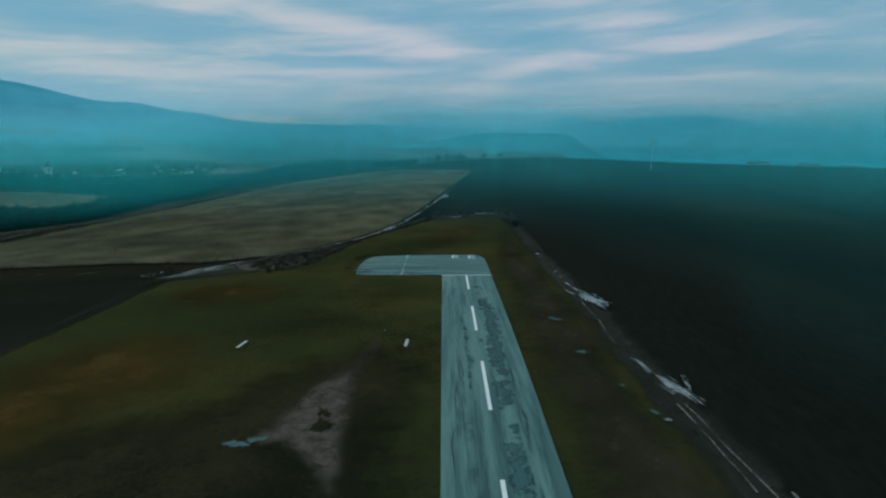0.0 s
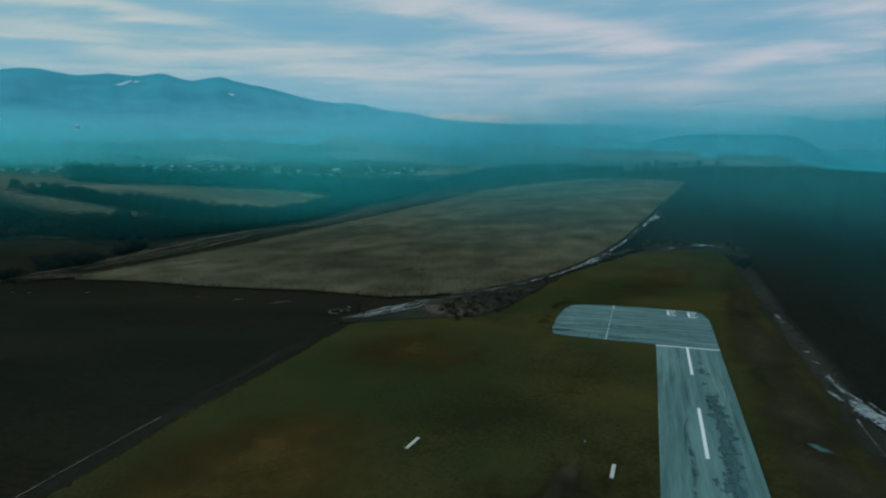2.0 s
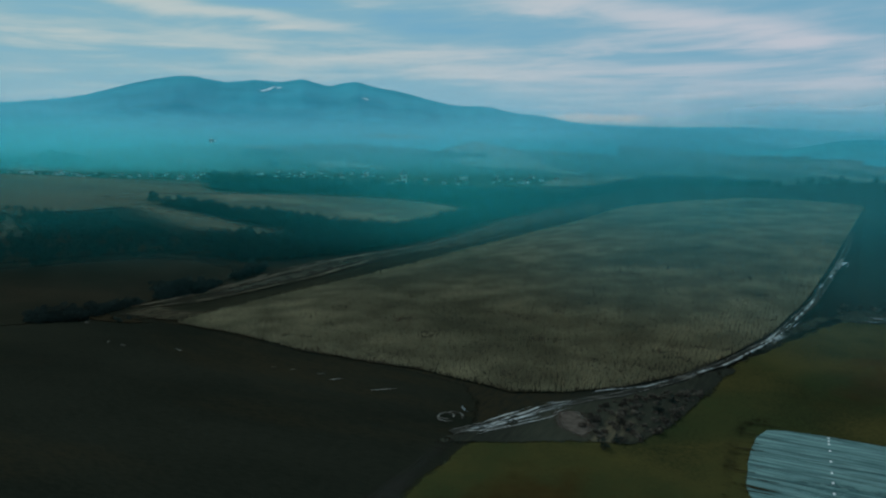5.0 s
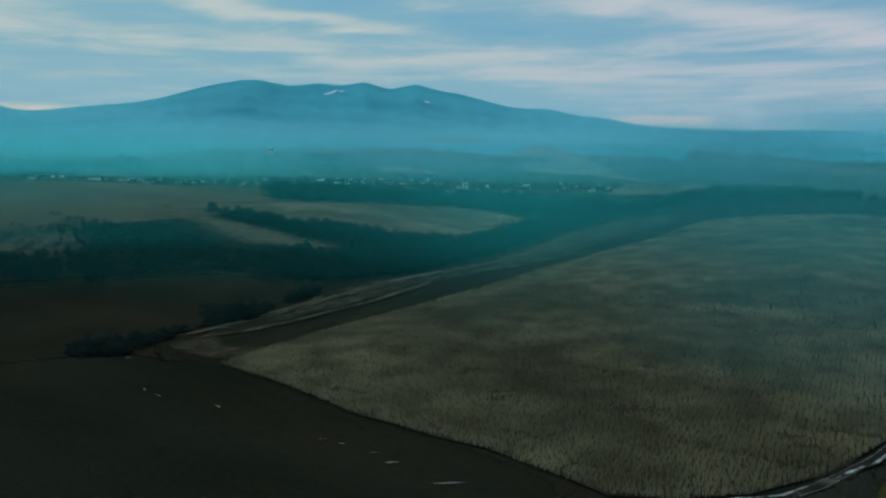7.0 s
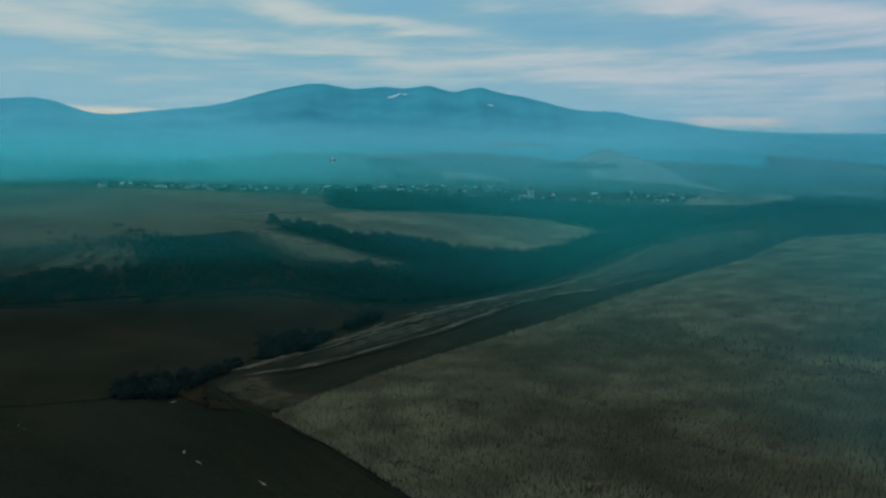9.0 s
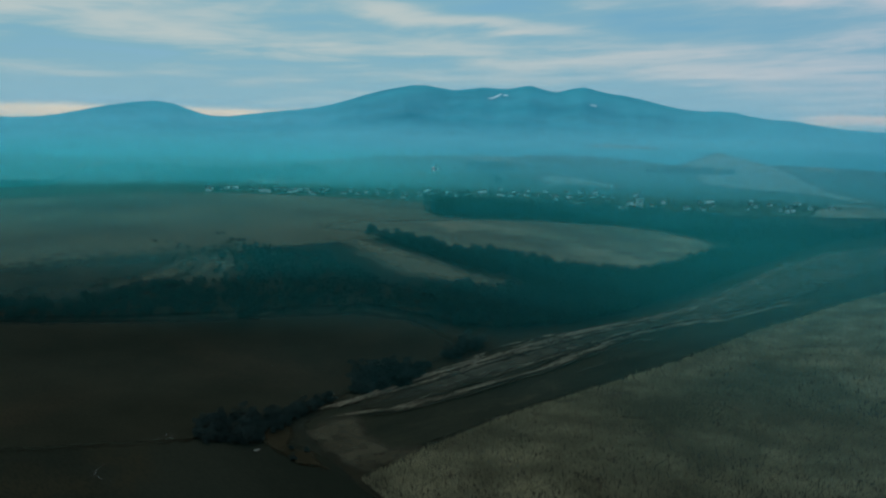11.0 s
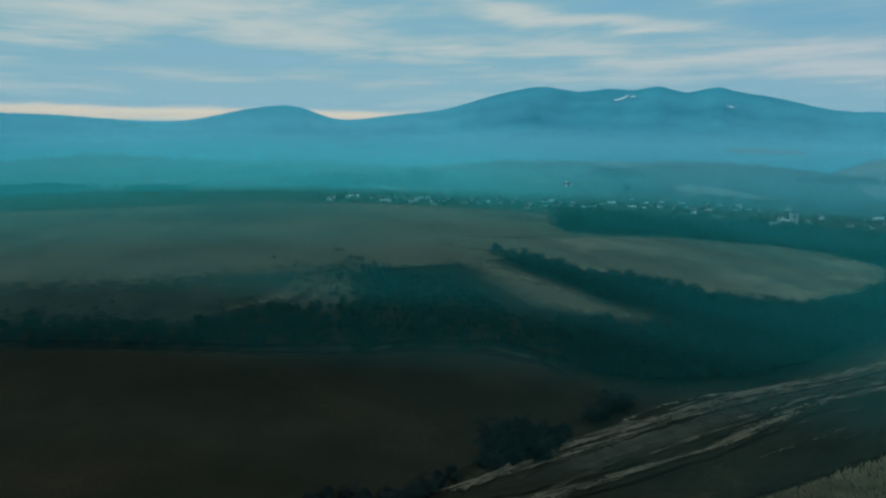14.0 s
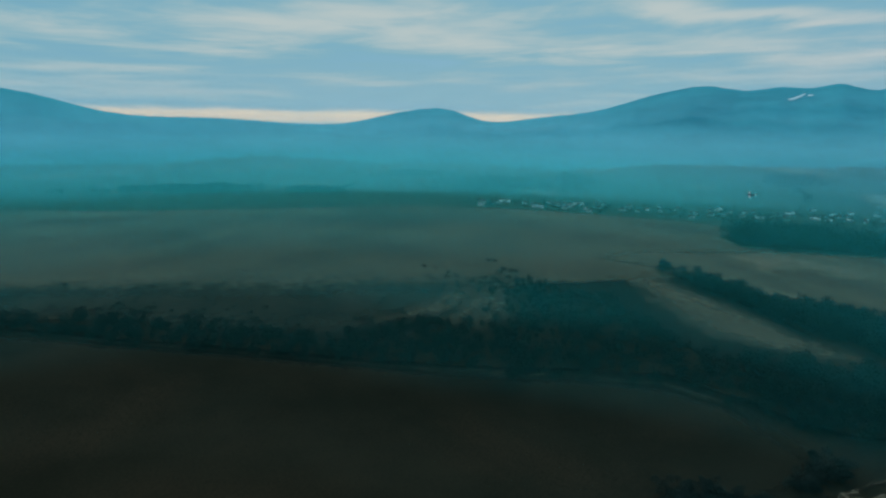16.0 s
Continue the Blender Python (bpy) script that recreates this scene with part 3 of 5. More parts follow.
# ---------------------------------------------------------------- runway
def box_strip(x0, x1, y0, y1, lift, thick, cell=6.0):
    """A slab along the land: top and sides."""
    nx, ny = max(1, int((x1 - x0) / cell)), max(1, int((y1 - y0) / cell))
    bm = bmesh.new()
    rows = [[bm.verts.new((x, y, height(x, y) + lift)) for x in np.linspace(x0, x1, nx + 1)] for y in np.linspace(y0, y1, ny + 1)]
    for j in range(ny):
        for i in range(nx):
            bm.faces.new((rows[j][i], rows[j][i + 1], rows[j + 1][i + 1], rows[j + 1][i]))
    rim = [e for e in bm.edges if e.is_boundary]
    out = bmesh.ops.extrude_edge_only(bm, edges=rim)["geom"]
    for v in out:
        if isinstance(v, bmesh.types.BMVert):
            v.co.z -= thick
    return bm


def part(name, bm, mat, parent, label=""):
    me = bpy.data.meshes.new(name)
    bm.to_mesh(me)
    bm.free()
    me.materials.append(mat)
    ob = new(name, me)
    ob.parent = parent
    if label:
        ob["label"] = label
    return ob


runway = structure("runway", None, "grey weathered asphalt airstrip with a white broken centre line", "runway")
part("carriageway", box_strip(-0.3, 15.0, -150, 206.9, 0.55, 0.3), M["runway"], runway)
part("threshold_line", box_strip(-0.4, 15.0, 206.3, 206.9, 0.60, 0.05), M["paint"], runway, "thin white line across the runway end")
for y in np.arange(-163, 200, 43.4):
    part("centre_dash", box_strip(6.9, 7.5, y, y + 22.5, 0.60, 0.05), M["paint"], runway)


def polygon_slab(outline, lift, thick, step=3.0, amount=0.5):
    """A slab of any outline, laid over the land: top and sides."""
    v, f = drape(outline, lift, 6.0, step, amount, outline[0][0])
    bm = bmesh.new()
    vs = [bm.verts.new(p) for p in v]
    for q in f:
        bm.faces.new([vs[i] for i in q])
    bmesh.ops.recalc_face_normals(bm, faces=bm.faces)
    if sum(p.normal.z for p in bm.faces) < 0:
        bmesh.ops.reverse_faces(bm, faces=bm.faces)
    out = bmesh.ops.extrude_edge_only(bm, edges=[e for e in bm.edges if e.is_boundary])["geom"]
    for p in out:
        if isinstance(p, bmesh.types.BMVert):
            p.co.z -= thick
    return bm


part("carriageway_end", polygon_slab([(-28.7, 224), (-28.5, 216), (-27.4, 211.5), (-25, 209.6), (-12, 208.6), (-0.4, 207.3), (15.0, 207.0), (15.2, 226), (14.9, 240), (13.4, 248.2), (11, 250), (-14, 251.2), (-22, 250.6), (-26, 248.6), (-27.9, 243), (-28.7, 234)], 0.56, 0.3), M["pad"], runway, "streaked concrete turning pad")
for x, y in ((3.2, 242.3), (9.2, 241.2)):
    for dx, dy, w, l in ((0, 0, 0.6, 6.2), (0.6, 5.6, 2.0, 0.6), (0.6, 2.8, 1.6, 0.6), (0.6, 0, 2.0, 0.6)):
        part("marking_bar", box_strip(x + dx, x + dx + w, y + dy, y + dy + l, 0.62, 0.05), M["paint"], runway)
for y in (209.2, 211.0, 213.0, 216, 220, 225, 230, 236, 242, 246, 248, 249.8):
    part("cross_dot", box_strip(-13.3, -12.9, y, y + 0.7, 0.61, 0.05), M["paint"], runway)
for x, y, w, l in ((9.2, 122, 2.6, 1.1), (8.8, 126, 1.8, 2.4), (9.4, 115, 2.2, 0.7)):
    smear = [(x, y), (x + w * 0.6, y - l * 0.06), (x + w, y + l * 0.3), (x + w * 0.8, y + l), (x + w * 0.2, y + l * 0.9)]
    part("tar_smear", polygon_slab(smear, 0.60, 0.02, 1.0, 0.35), M["tyre_black"], runway, "dark tyre and tar smear")


# ---------------------------------------------------------------- tracks, mud and water


def ribbon(path, width, lift, wander=0.4, seed=0.0):
    pts = wobbly(path, 4.0, wander, False, seed)
    left, right = [], []
    for i, p in enumerate(pts):
        d = (pts[min(i + 1, len(pts) - 1)] - pts[max(i - 1, 0)]).normalized()
        w = width * (0.5 + 0.22 * noise.noise(Vector((p.x * 0.11, p.y * 0.11, seed))))
        side = Vector((-d.y, d.x)) * w
        left.append(p + side), right.append(p - side)
    n = len(pts)
    cols = (left, pts, right)
    v = [(q.x, q.y, height(q.x, q.y) + lift) for c in cols for q in c]
    f = [(k * n + i, k * n + n + i, k * n + n + i + 1, k * n + i + 1) for k in (0, 1) for i in range(n - 1)]
    return v, f, [0.0] * n + [1.5] * n + [0.0] * n


def track(name, path, width, mat, lift, label, category="track", wander=0.4, seed=0.0):
    v, f, inner = ribbon(path, width * 1.5, lift, wander, seed)
    me = mesh_from(name, v, f, ragged(mat, 1.2))
    set_inner(me, inner)
    return structure(name, me, label, category)


def shifted(path, d):
    out = []
    for i, p in enumerate(path):
        a, b = Vector(path[max(i - 1, 0)]), Vector(path[min(i + 1, len(path) - 1)])
        t = (b - a).normalized()
        out.append((p[0] - t.y * d, p[1] + t.x * d))
    return out


def inside_points(outline, spacing, seed, jitter=0.45, clear=None):
    rng = np.random.default_rng(seed)
    ex, ey = np.array([p[0] for p in outline], float), np.array([p[1] for p in outline], float)
    gx, gy = np.meshgrid(np.arange(ex.min(), ex.max(), spacing), np.arange(ey.min(), ey.max(), spacing))
    gx, gy = gx.ravel(), gy.ravel()
    gx, gy = gx + rng.uniform(-1, 1, len(gx)) * spacing * jitter, gy + rng.uniform(-1, 1, len(gy)) * spacing * jitter
    ok = within(gx, gy, ex, ey)
    if clear:
        ok &= ~within(gx, gy, np.array([p[0] for p in clear], float), np.array([p[1] for p in clear], float))
    return np.c_[gx[ok], gy[ok]], rng


def blobs(name, spots, mat, label, category, lift=0.45):
    """Torn flat patches (east, north, half width, half length, turn) in one sheet."""
    verts, faces, n = [], [], 16
    for j, (x, y, a, b, turn) in enumerate(spots):
        c, s_ = math.cos(radians(turn)), math.sin(radians(turn))
        o = len(verts)
        up = lift + 0.012 * (j % 9)
        verts.append((x, y, height(x, y) + up))
        for i in range(n):
            t = i / n * 2 * math.pi
            r = 1 + 1.3 * noise.noise(Vector((math.cos(t) * 2.4 + x, math.sin(t) * 2.4 + y, j * 1.7)))
            u, v = a * r * math.cos(t), b * r * math.sin(t)
            px, py = x + u * c - v * s_, y + u * s_ + v * c
            verts.append((px, py, height(px, py) + up))
        faces += [(o, o + 1 + i, o + 1 + (i + 1) % n) for i in range(n)]
    me = mesh_from(name, verts, faces, ragged(mat, 0.9))
    set_inner(me, ([1.5] + [0.0] * n) * len(spots))
    return tagged(new(name, me), label, category, kind="stuff")


def tatters(path, width, count, seed, label="pale tatters of dead grass in the fallow land", mat="dry_grass", category="grass", lift=0.45):
    """Torn pale patches strung along a line."""
    rng = np.random.default_rng(seed)
    pts = [Vector(p) for p in path]
    lens = np.array([(b - a).length for a, b in zip(pts, pts[1:])])
    spots = []
    for _ in range(count * 3):
        i = rng.choice(len(lens), p=lens / lens.sum())
        d = (pts[i + 1] - pts[i]).normalized()
        p = pts[i].lerp(pts[i + 1], rng.uniform()) + Vector((-d.y, d.x)) * rng.normal(0, width * 0.6)
        turn = math.degrees(math.atan2(d.y, d.x)) - 90 + rng.normal(0, 4)
        spots.append((p.x, p.y, rng.uniform(0.4, 1.3) * min(width, 6) * 0.5, rng.uniform(5, 22), turn))
    return blobs("dry_grass" if category == "grass" else "bare_earth", spots, mat, label, category, lift)


def streak(name, path, width, mat, lift, label, category="grass", seed=0.0, grain=0.22, peak=0.68):
    """A feathered strip of uneven width along a line."""
    pts = wobbly(path, 5.0, 0.8, False, seed)
    left, right = [], []
    for i, p in enumerate(pts):
        q, r = Vector(pts[max(i - 1, 0)]), Vector(pts[min(i + 1, len(pts) - 1)])
        d = (r - q).normalized()
        end = min(1.0, (i + 0.3) / 3, (len(pts) - 0.7 - i) / 3)
        w = width * 0.5 * end * (1 + 0.8 * noise.noise(Vector((i * 0.45, seed, 0.5))))
        u = width * 0.5 * end * (1 + 0.8 * noise.noise(Vector((i * 0.45, seed, 7.5))))
        left.append((p[0] - d.y * w, p[1] + d.x * w)), right.append((p[0] + d.y * u, p[1] - d.x * u))
    return field(name, left + right[::-1], mat, lift, label, category, cell=1.6 if width < 9 else 3.0, step=3, amount=0.6, seed=seed, fade=width * 0.42, grain=grain, peak=peak)


field("rough_ground", [(-96, 206), (-88, 226), (-74, 246), (-60, 261), (-48, 280), (-37, 303), (-26, 345), (-14, 378), (-6, 380), (-18, 352), (-36, 300), (-41, 268), (-46, 240), (-53, 225), (-64, 222), (-78, 214)], "fallow", 0.5, "trampled rough ground with dead scrub", "verge", cell=3, step=2, amount=1.5, seed=11, fade=4)
field("headland", [(-10, 376), (2, 372), (20, 381), (34, 368), (40, 345), (44, 372), (38, 402), (20, 404), (0, 396)], "fallow", 0.52, "muddy headland with a low bank", "verge", cell=3, step=2, amount=1.5, seed=12, fade=5)
field("worn_earth", [(-77, 237), (-74, 242), (-68, 241), (-62, 233), (-62, 223), (-68, 224), (-73, 229)], "bare", 0.56, "tan worn earth beside the scrub", "bare earth", cell=1.5, step=1.5, amount=1.0, seed=48, fade=4, grain=0.28, peak=1.3)
LANE = [(-93, 214), (-85, 226), (-76, 243), (-63, 258), (-51, 277), (-40, 301), (-28, 336), (-14, 402), (-2, 490), (6, 560), (14, 650)]
track("farm_track", LANE, 3.2, "lane", 0.62, "rutted farm track along the maize", seed=3)
for d, w in ((-1.2, 0.18), (1.1, 0.2)):
    track("wheel_rut", shifted(LANE, d), w, "mud", 0.68, "pale wet wheel rut", "rut", 0.5, d)
for n, f in enumerate((0.0, 0.2, 0.34, 0.62, 0.8, 1.0)):
    line = [Vector(a).lerp(Vector(b), f) for a, b in (((-90.3, 218.4), (-85.8, 214.7)), ((-85.2, 229.7), (-80.9, 224.8)), ((-80.9, 240.3), (-74.9, 233.7)), ((-73.7, 248.3), (-71.5, 241.5)))]
    streak("wheel_rut", [tuple(p) for p in line], (0.7, 1.1, 0.6, 1.0, 0.7, 0.6)[n], "glint_rut", 0.70 + 0.004 * n, "thin pale wheel rut in the churned mud", "rut", 320.0 + n, 0.5, 1.6)
streak("wheel_rut", [(-71, 252), (-68.9, 261.6 - 4), (-58, 268), (-49, 281), (-40.6, 297), (-32.3, 321), (-26, 341), (-20, 372), (-12, 420)], 0.9, "glint_rut", 0.72, "pale wet wheel rut", "rut", 330.0, 0.5, 1.3)
streak("wheel_rut", [(-34, 318), (-31.3, 326), (-27.5, 341), (-25, 352)], 1.5, "glint_rut", 0.73, "pale churned mud on the farm track", "rut", 331.0, 0.5, 1.8)
streak("wheel_rut", [(-91, 217), (-88.5, 219.5), (-86, 221.5)], 1.6, "glint_rut", 0.73, "pale churned mud on the farm track", "rut", 332.0, 0.5, 1.8)
track("wheel_rut", [(-90, 216), (-84, 220), (-78, 228)], 0.5, "mud", 0.66, "pale churned mud on the farm track", "rut", 0.8, 4)
track("wheel_rut", [(-98 + 3.2 * math.cos(i * 0.6), 223 + 3.4 * math.sin(i * 0.6)) for i in range(10)], 0.5, "mud", 0.62, "looped pale wheel track in the mud", "rut", 0.3, 31)
track("wheel_rut", [(-99 + 2.0 * math.cos(i * 0.6), 223 + 2.1 * math.sin(i * 0.6)) for i in range(10)], 0.4, "mud", 0.62, "looped pale wheel track in the mud", "rut", 0.3, 32)
track("wheel_rut", [(-34, 322), (-29, 334), (-26, 350)], 0.7, "mud", 0.70, "pale churned mud on the farm track", "rut", 0.6, 5)
track("wheel_rut", [(-5, 470), (0, 500), (2, 520)], 1.6, "mud", 0.70, "pale churned mud on the farm track", "rut", 1.2, 6)
EDGE = [(-94, -60), (-92, 60), (-91, 132), (-91, 171), (-91, 200), (-93, 214)]
field("field_margin", shifted(EDGE, 4.0) + shifted(EDGE, -4.0)[::-1], "margin", 0.45, "grey grassy margin of the ploughed field", "verge", cell=1.6, step=2, amount=1.0, seed=41, fade=4.0, grain=0.28, peak=0.7)
track("wheel_rut", shifted(EDGE, 1.2)[:3], 0.2, "mud", 0.6, "thin pale wheel rut beside the field", "rut", 0.5, 43)
track("wheel_rut", shifted(EDGE, 1.6)[3:5], 0.2, "fallow", 0.6, "thin pale wheel rut beside the field", "rut", 0.5, 47)
track("wheel_rut", [(-92, 146), (-91, 158), (-91, 170)], 0.3, "fallow", 0.6, "pale wet wheel rut", "rut", 0.5, 8)
EAST = [(44, -60), (40, 40), (39, 74), (38, 100), (37.5, 132), (38, 167), (38, 197), (37, 247), (38, 294), (38, 345)]
# near grass painted darker to match the dark foot of the camera's view
field("damp_grass", [(-98, 20), (-98, 78), (-66, 92), (-40, 108), (-22, 136), (-4, 142), (2.6, 130), (2.6, 20)], "dark_grass", 0.42, "grass beside the airstrip, painted darker towards the near end", "grass", cell=5, step=4, amount=3, seed=44, fade=20, grain=0.15, peak=1.1)
for n, outline in enumerate(([(-90, 66), (-90, 130), (-74, 150), (-50, 150), (-34, 120), (-48, 84), (-70, 66)], [(-84, 178), (-80, 208), (-60, 216), (-36, 200), (-30, 176), (-50, 160), (-70, 164)], [(-22, 272), (-10, 330), (12, 352), (26, 340), (22, 290), (6, 268)], [(-30, 150), (-26, 186), (-8, 196), (-4, 160)])):
    field("rusty_grass", outline, "rust", 0.425 + 0.005 * n, "rust brown patch of withered grass", "grass", cell=4, step=4, amount=4, seed=150 + n, fade=26, grain=0.12, peak=0.95)
field("withered_grass", [(15.2, 20), (15.2, 205), (18, 256), (24, 320), (33, 340), (34, 247), (36, 167), (35, 100), (38, 20)], "brown_grass", 0.41, "withered brown grass between airstrip and field", "grass", cell=3, step=3, amount=1.5, seed=45, fade=8, grain=0.15, peak=0.8)
field("east_margin", shifted(EAST, 7) + shifted(EAST, -4)[::-1], "margin", 0.44, "soft brown earth margin of the ploughed field", "verge", cell=2.5, step=3, amount=1.5, seed=46, fade=5, grain=0.25, peak=1.2)
for d, w, a, b in ((-2.2, 0.35, 0, 3), (0.4, 0.3, 1, 4), (1.6, 0.3, 2, 4), (2.6, 0.3, 4, 6)):
    track("wheel_rut", shifted(EAST, d)[a:b], w, "mud", 0.6, "pale wet wheel rut", "rut", 0.5, 10 + d)


def puddle(x, y, a, b, turn, seed, mat="water", label="shallow puddle reflecting the sky", category="puddle", lift=0.66):
    c, s_ = math.cos(radians(turn)), math.sin(radians(turn))
    rng = np.random.default_rng(int(seed * 13 + 5))
    v, f, inner = [], [], []
    for k in range(1 if mat != "water" or b < 1.5 else 13):
        whole = k == 0
        ou, ov = (0, 0) if whole else (rng.normal(0, 0.75) * a, rng.normal(0, 0.75) * b)
        su, sv = (a * 0.85, b * 0.62) if whole else (a * rng.uniform(0.06, 0.2), b * rng.uniform(0.2, 0.6))
        base = len(v)
        ring = [(ou, ov)]
        for i in range(16):
            t = i / 16 * 2 * math.pi
            r = 1.35 * (1 + 0.9 * noise.noise(Vector((math.cos(t) * 1.6, math.sin(t) * 1.6, seed * 3.7 + k))))
            ring.append((ou + su * r * math.cos(t), ov + sv * r * math.sin(t)))
        for u, w in ring:
            p = (x + u * c - w * s_, y + u * s_ + w * c)
            v.append((*p, height(*p) + lift + 0.008 * k))
        f += [(base, base + 1 + i, base + 1 + (i + 1) % 16) for i in range(16)]
        inner += [1.9 if whole else 1.2] + [0.0] * 16
    me = mesh_from("puddle", v, f, M[mat] if mat == "water" else ragged(mat, 1.1))
    set_inner(me, inner)
    return structure("puddle", me, label, category)


for i, (x, y, a, b, turn) in enumerate([(39, 171, 2.9, 7.5, 16), (36.6, 184, 0.6, 4.5, 8), (36.2, 192, 0.5, 3, 0), (35.6, 212, 0.9, 1.2, 0), (36, 203, 0.4, 1.4, 30), (38.3, 107, 1.5, 5.0, 12), (36.2, 117, 0.5, 4.2, 6), (41, 108, 0.35, 3.2, -8), (33, 94, 0.5, 1.4, 20), (35.5, 250, 0.6, 2.6, 0), (35.2, 243, 0.4, 1.8, 0), (1, 503, 2.2, 9, -12), (-28, 340, 0.7, 5, -18), (8, 383, 3.4, 1.0, 5), (24, 396, 5, 1.3, 8), (33, 392, 3, 0.8, 0), (-89.2, 218.6, 0.7, 1.9, -35), (-86.2, 221.8, 0.6, 2.2, -30), (-80, 232, 0.45, 3.6, -30), (-75.4, 243, 0.4, 4.0, -35), (-31, 324, 0.6, 4.6, -16), (-25.5, 338, 0.8, 6.0, -17), (-20.5, 360, 0.4, 5.0, -14), (-10.5, 437, 0.7, 6, -8), (-5.5, 464, 0.8, 8, -8), (-0.6, 495, 1.3, 8, -9), (-97, 229, 0.4, 1.6, 40), (5.5, 377, 3.2, 0.7, 8), (21.5, 394, 5.0, 0.9, 5), (29, 372, 2.2, 0.5, 10)]):
    puddle(x, y, a, b, turn, i)
for i, (x, y, a, b, turn) in enumerate([(-258, 243, 0.4, 4, 60), (-247, 241, 0.35, 4, 80), (-219, 243, 0.4, 2.5, 80), (-170, 239, 0.3, 2, -60), (-163, 239, 0.3, 1.5, -60), (-151, 239, 0.35, 2.2, -50), (-144, 236, 0.45, 3.4, -52), (-125, 234, 0.5, 3.6, -55), (-314, 272, 1.0, 2.2, 20)]):
    puddle(x, y, a, b, turn, 60 + i, "mud", "thin pale scratch of wet soil", "wet soil", 0.5)
BARE = [(-13, 143), (-16, 128), (-18, 117), (-23, 109), (-26, 95), (-29, 86), (-22, 85), (-18, 79), (-14, 70), (-12, 40), (-8, 40), (-11.5, 74), (-12.5, 92), (-13.5, 108), (-14, 119), (-12, 135)]
for n, (x, y, a, b, turn) in enumerate([(25.5, 151, 1.3, 2.2, 40), (27, 126, 1.1, 2.0, 50), (-28.2, 87, 2.0, 1.9, 0), (-26.0, 88, 1.4, 1.2, 30), (32, 97, 0.7, 1.3, 30), (30, 108, 0.5, 1.0, 10), (-12.6, 142, 0.3, 1.0, 0)]):
    puddle(x, y, a, b, turn, 90 + n, "teal_mud", "grey green worn patch in the grass", "wet soil", 0.52)
field("bare_patch", BARE, "bare", 0.46, "bare pinkish earth worn into the grass", "bare earth", cell=1.5, step=1.5, amount=1.0, seed=13, fade=4.0, grain=0.29, peak=1.25)
blobs("grass_tuft", [(-17.5, 92, 1.8, 3.2, 0), (-18, 97, 1.0, 2, 20)], "dark_grass", "tufts of grass in the bare earth", "grass", 0.55)


VERGE = [(-332, 318), (-322, 377), (-314, 482), (-304, 584), (-283, 729), (-262, 860), (-258, 1010), (-280, 1150), (-330, 1190), (-392, 1116), (-368, 900), (-365, 690), (-347, 610), (-349, 545), (-360, 475), (-355, 400), (-345, 335)]
field("dry_verge", VERGE, "verge", 0.48, "grey green verge of dead grass beside the wood", "verge", cell=6, step=5, amount=3, seed=49, fade=16, grain=0.12, peak=1.0)
PALE = "pale streak of dead grass in the fallow land"
LINE_A = [(-343, 331), (-350, 363), (-353, 400), (-352, 436), (-349, 480), (-341, 545), (-335, 600), (-334, 660), (-338, 717), (-347, 800), (-361, 900), (-380, 1010)]
LINE_B = [(-327, 322), (-321, 342), (-318, 370), (-315, 410), (-313, 442), (-315, 485), (-314, 540), (-305, 597), (-291, 640), (-277, 720)]
for n, (path, width, peak) in enumerate((
        (LINE_A, 10, 0.66), (LINE_A[:7], 4.5, 0.95), (shifted(LINE_A[1:6], -5), 2.2, 0.75), (LINE_A[5:], 16, 0.62), (shifted(LINE_A[6:], -14), 10, 0.6), (LINE_B, 8, 0.62), (LINE_B[1:6], 3.6, 0.85), (shifted(LINE_B[4:], 4), 3.2, 0.75),
        ([(-313, 474), (-304, 480), (-293, 485)], 5, 0.9), ([(-306, 588), (-297, 609), (-285, 630)], 10, 0.95), ([(-330, 470), (-322, 505), (-316, 547), (-308, 590)], 4, 0.7), ([(-295, 431), (-291, 470), (-289, 519)], 3, 0.6),
        ([(-282, 334), (-270, 380), (-266, 430), (-258, 490), (-250, 560), (-236, 640)], 2.4, 0.7), ([(-356, 420), (-362, 455), (-357, 485), (-348, 526)], 5, 0.8))):
    streak("dry_grass", path, width, "dry_grass", 0.62 + 0.01 * n, PALE, seed=50.0 + n, grain=0.5, peak=peak * 0.9)
for n, (path, width) in enumerate(((shifted(LINE_A[:8], -9), 5), (shifted(LINE_B[:8], 6), 4), (shifted(LINE_B[:7], -6), 5))):
    streak("dark_furrow", path, width, "strip", 0.80 + 0.01 * n, "dark damp furrow in the fallow land", "grass", 202.0 + n, 0.24, 1.0)
for line, wide, count, seed in ((LINE_A[:9], 3.0, 34, 31), (LINE_B, 2.6, 22, 32), (shifted(LINE_A[1:7], -7), 2.0, 10, 33), (shifted(LINE_B[3:], 9), 2.0, 9, 34)):
    tatters(line, wide, count, seed, lift=0.92)
rng = np.random.default_rng(61)
for n in range(22):
    i = int(rng.integers(0, 6))
    d = -rng.uniform(-4, 44)
    path = [(x + rng.normal(0, 0.6), y + rng.normal(0, 4)) for x, y in shifted(LINE_A, d)[i:i + int(rng.integers(2, 4))]]
    streak("dry_grass", path, rng.uniform(0.9, 2.8), "dry_grass", 0.84 + 0.004 * n, "thin pale streak of dead grass in the fallow land", seed=100.0 + n, peak=0.6)
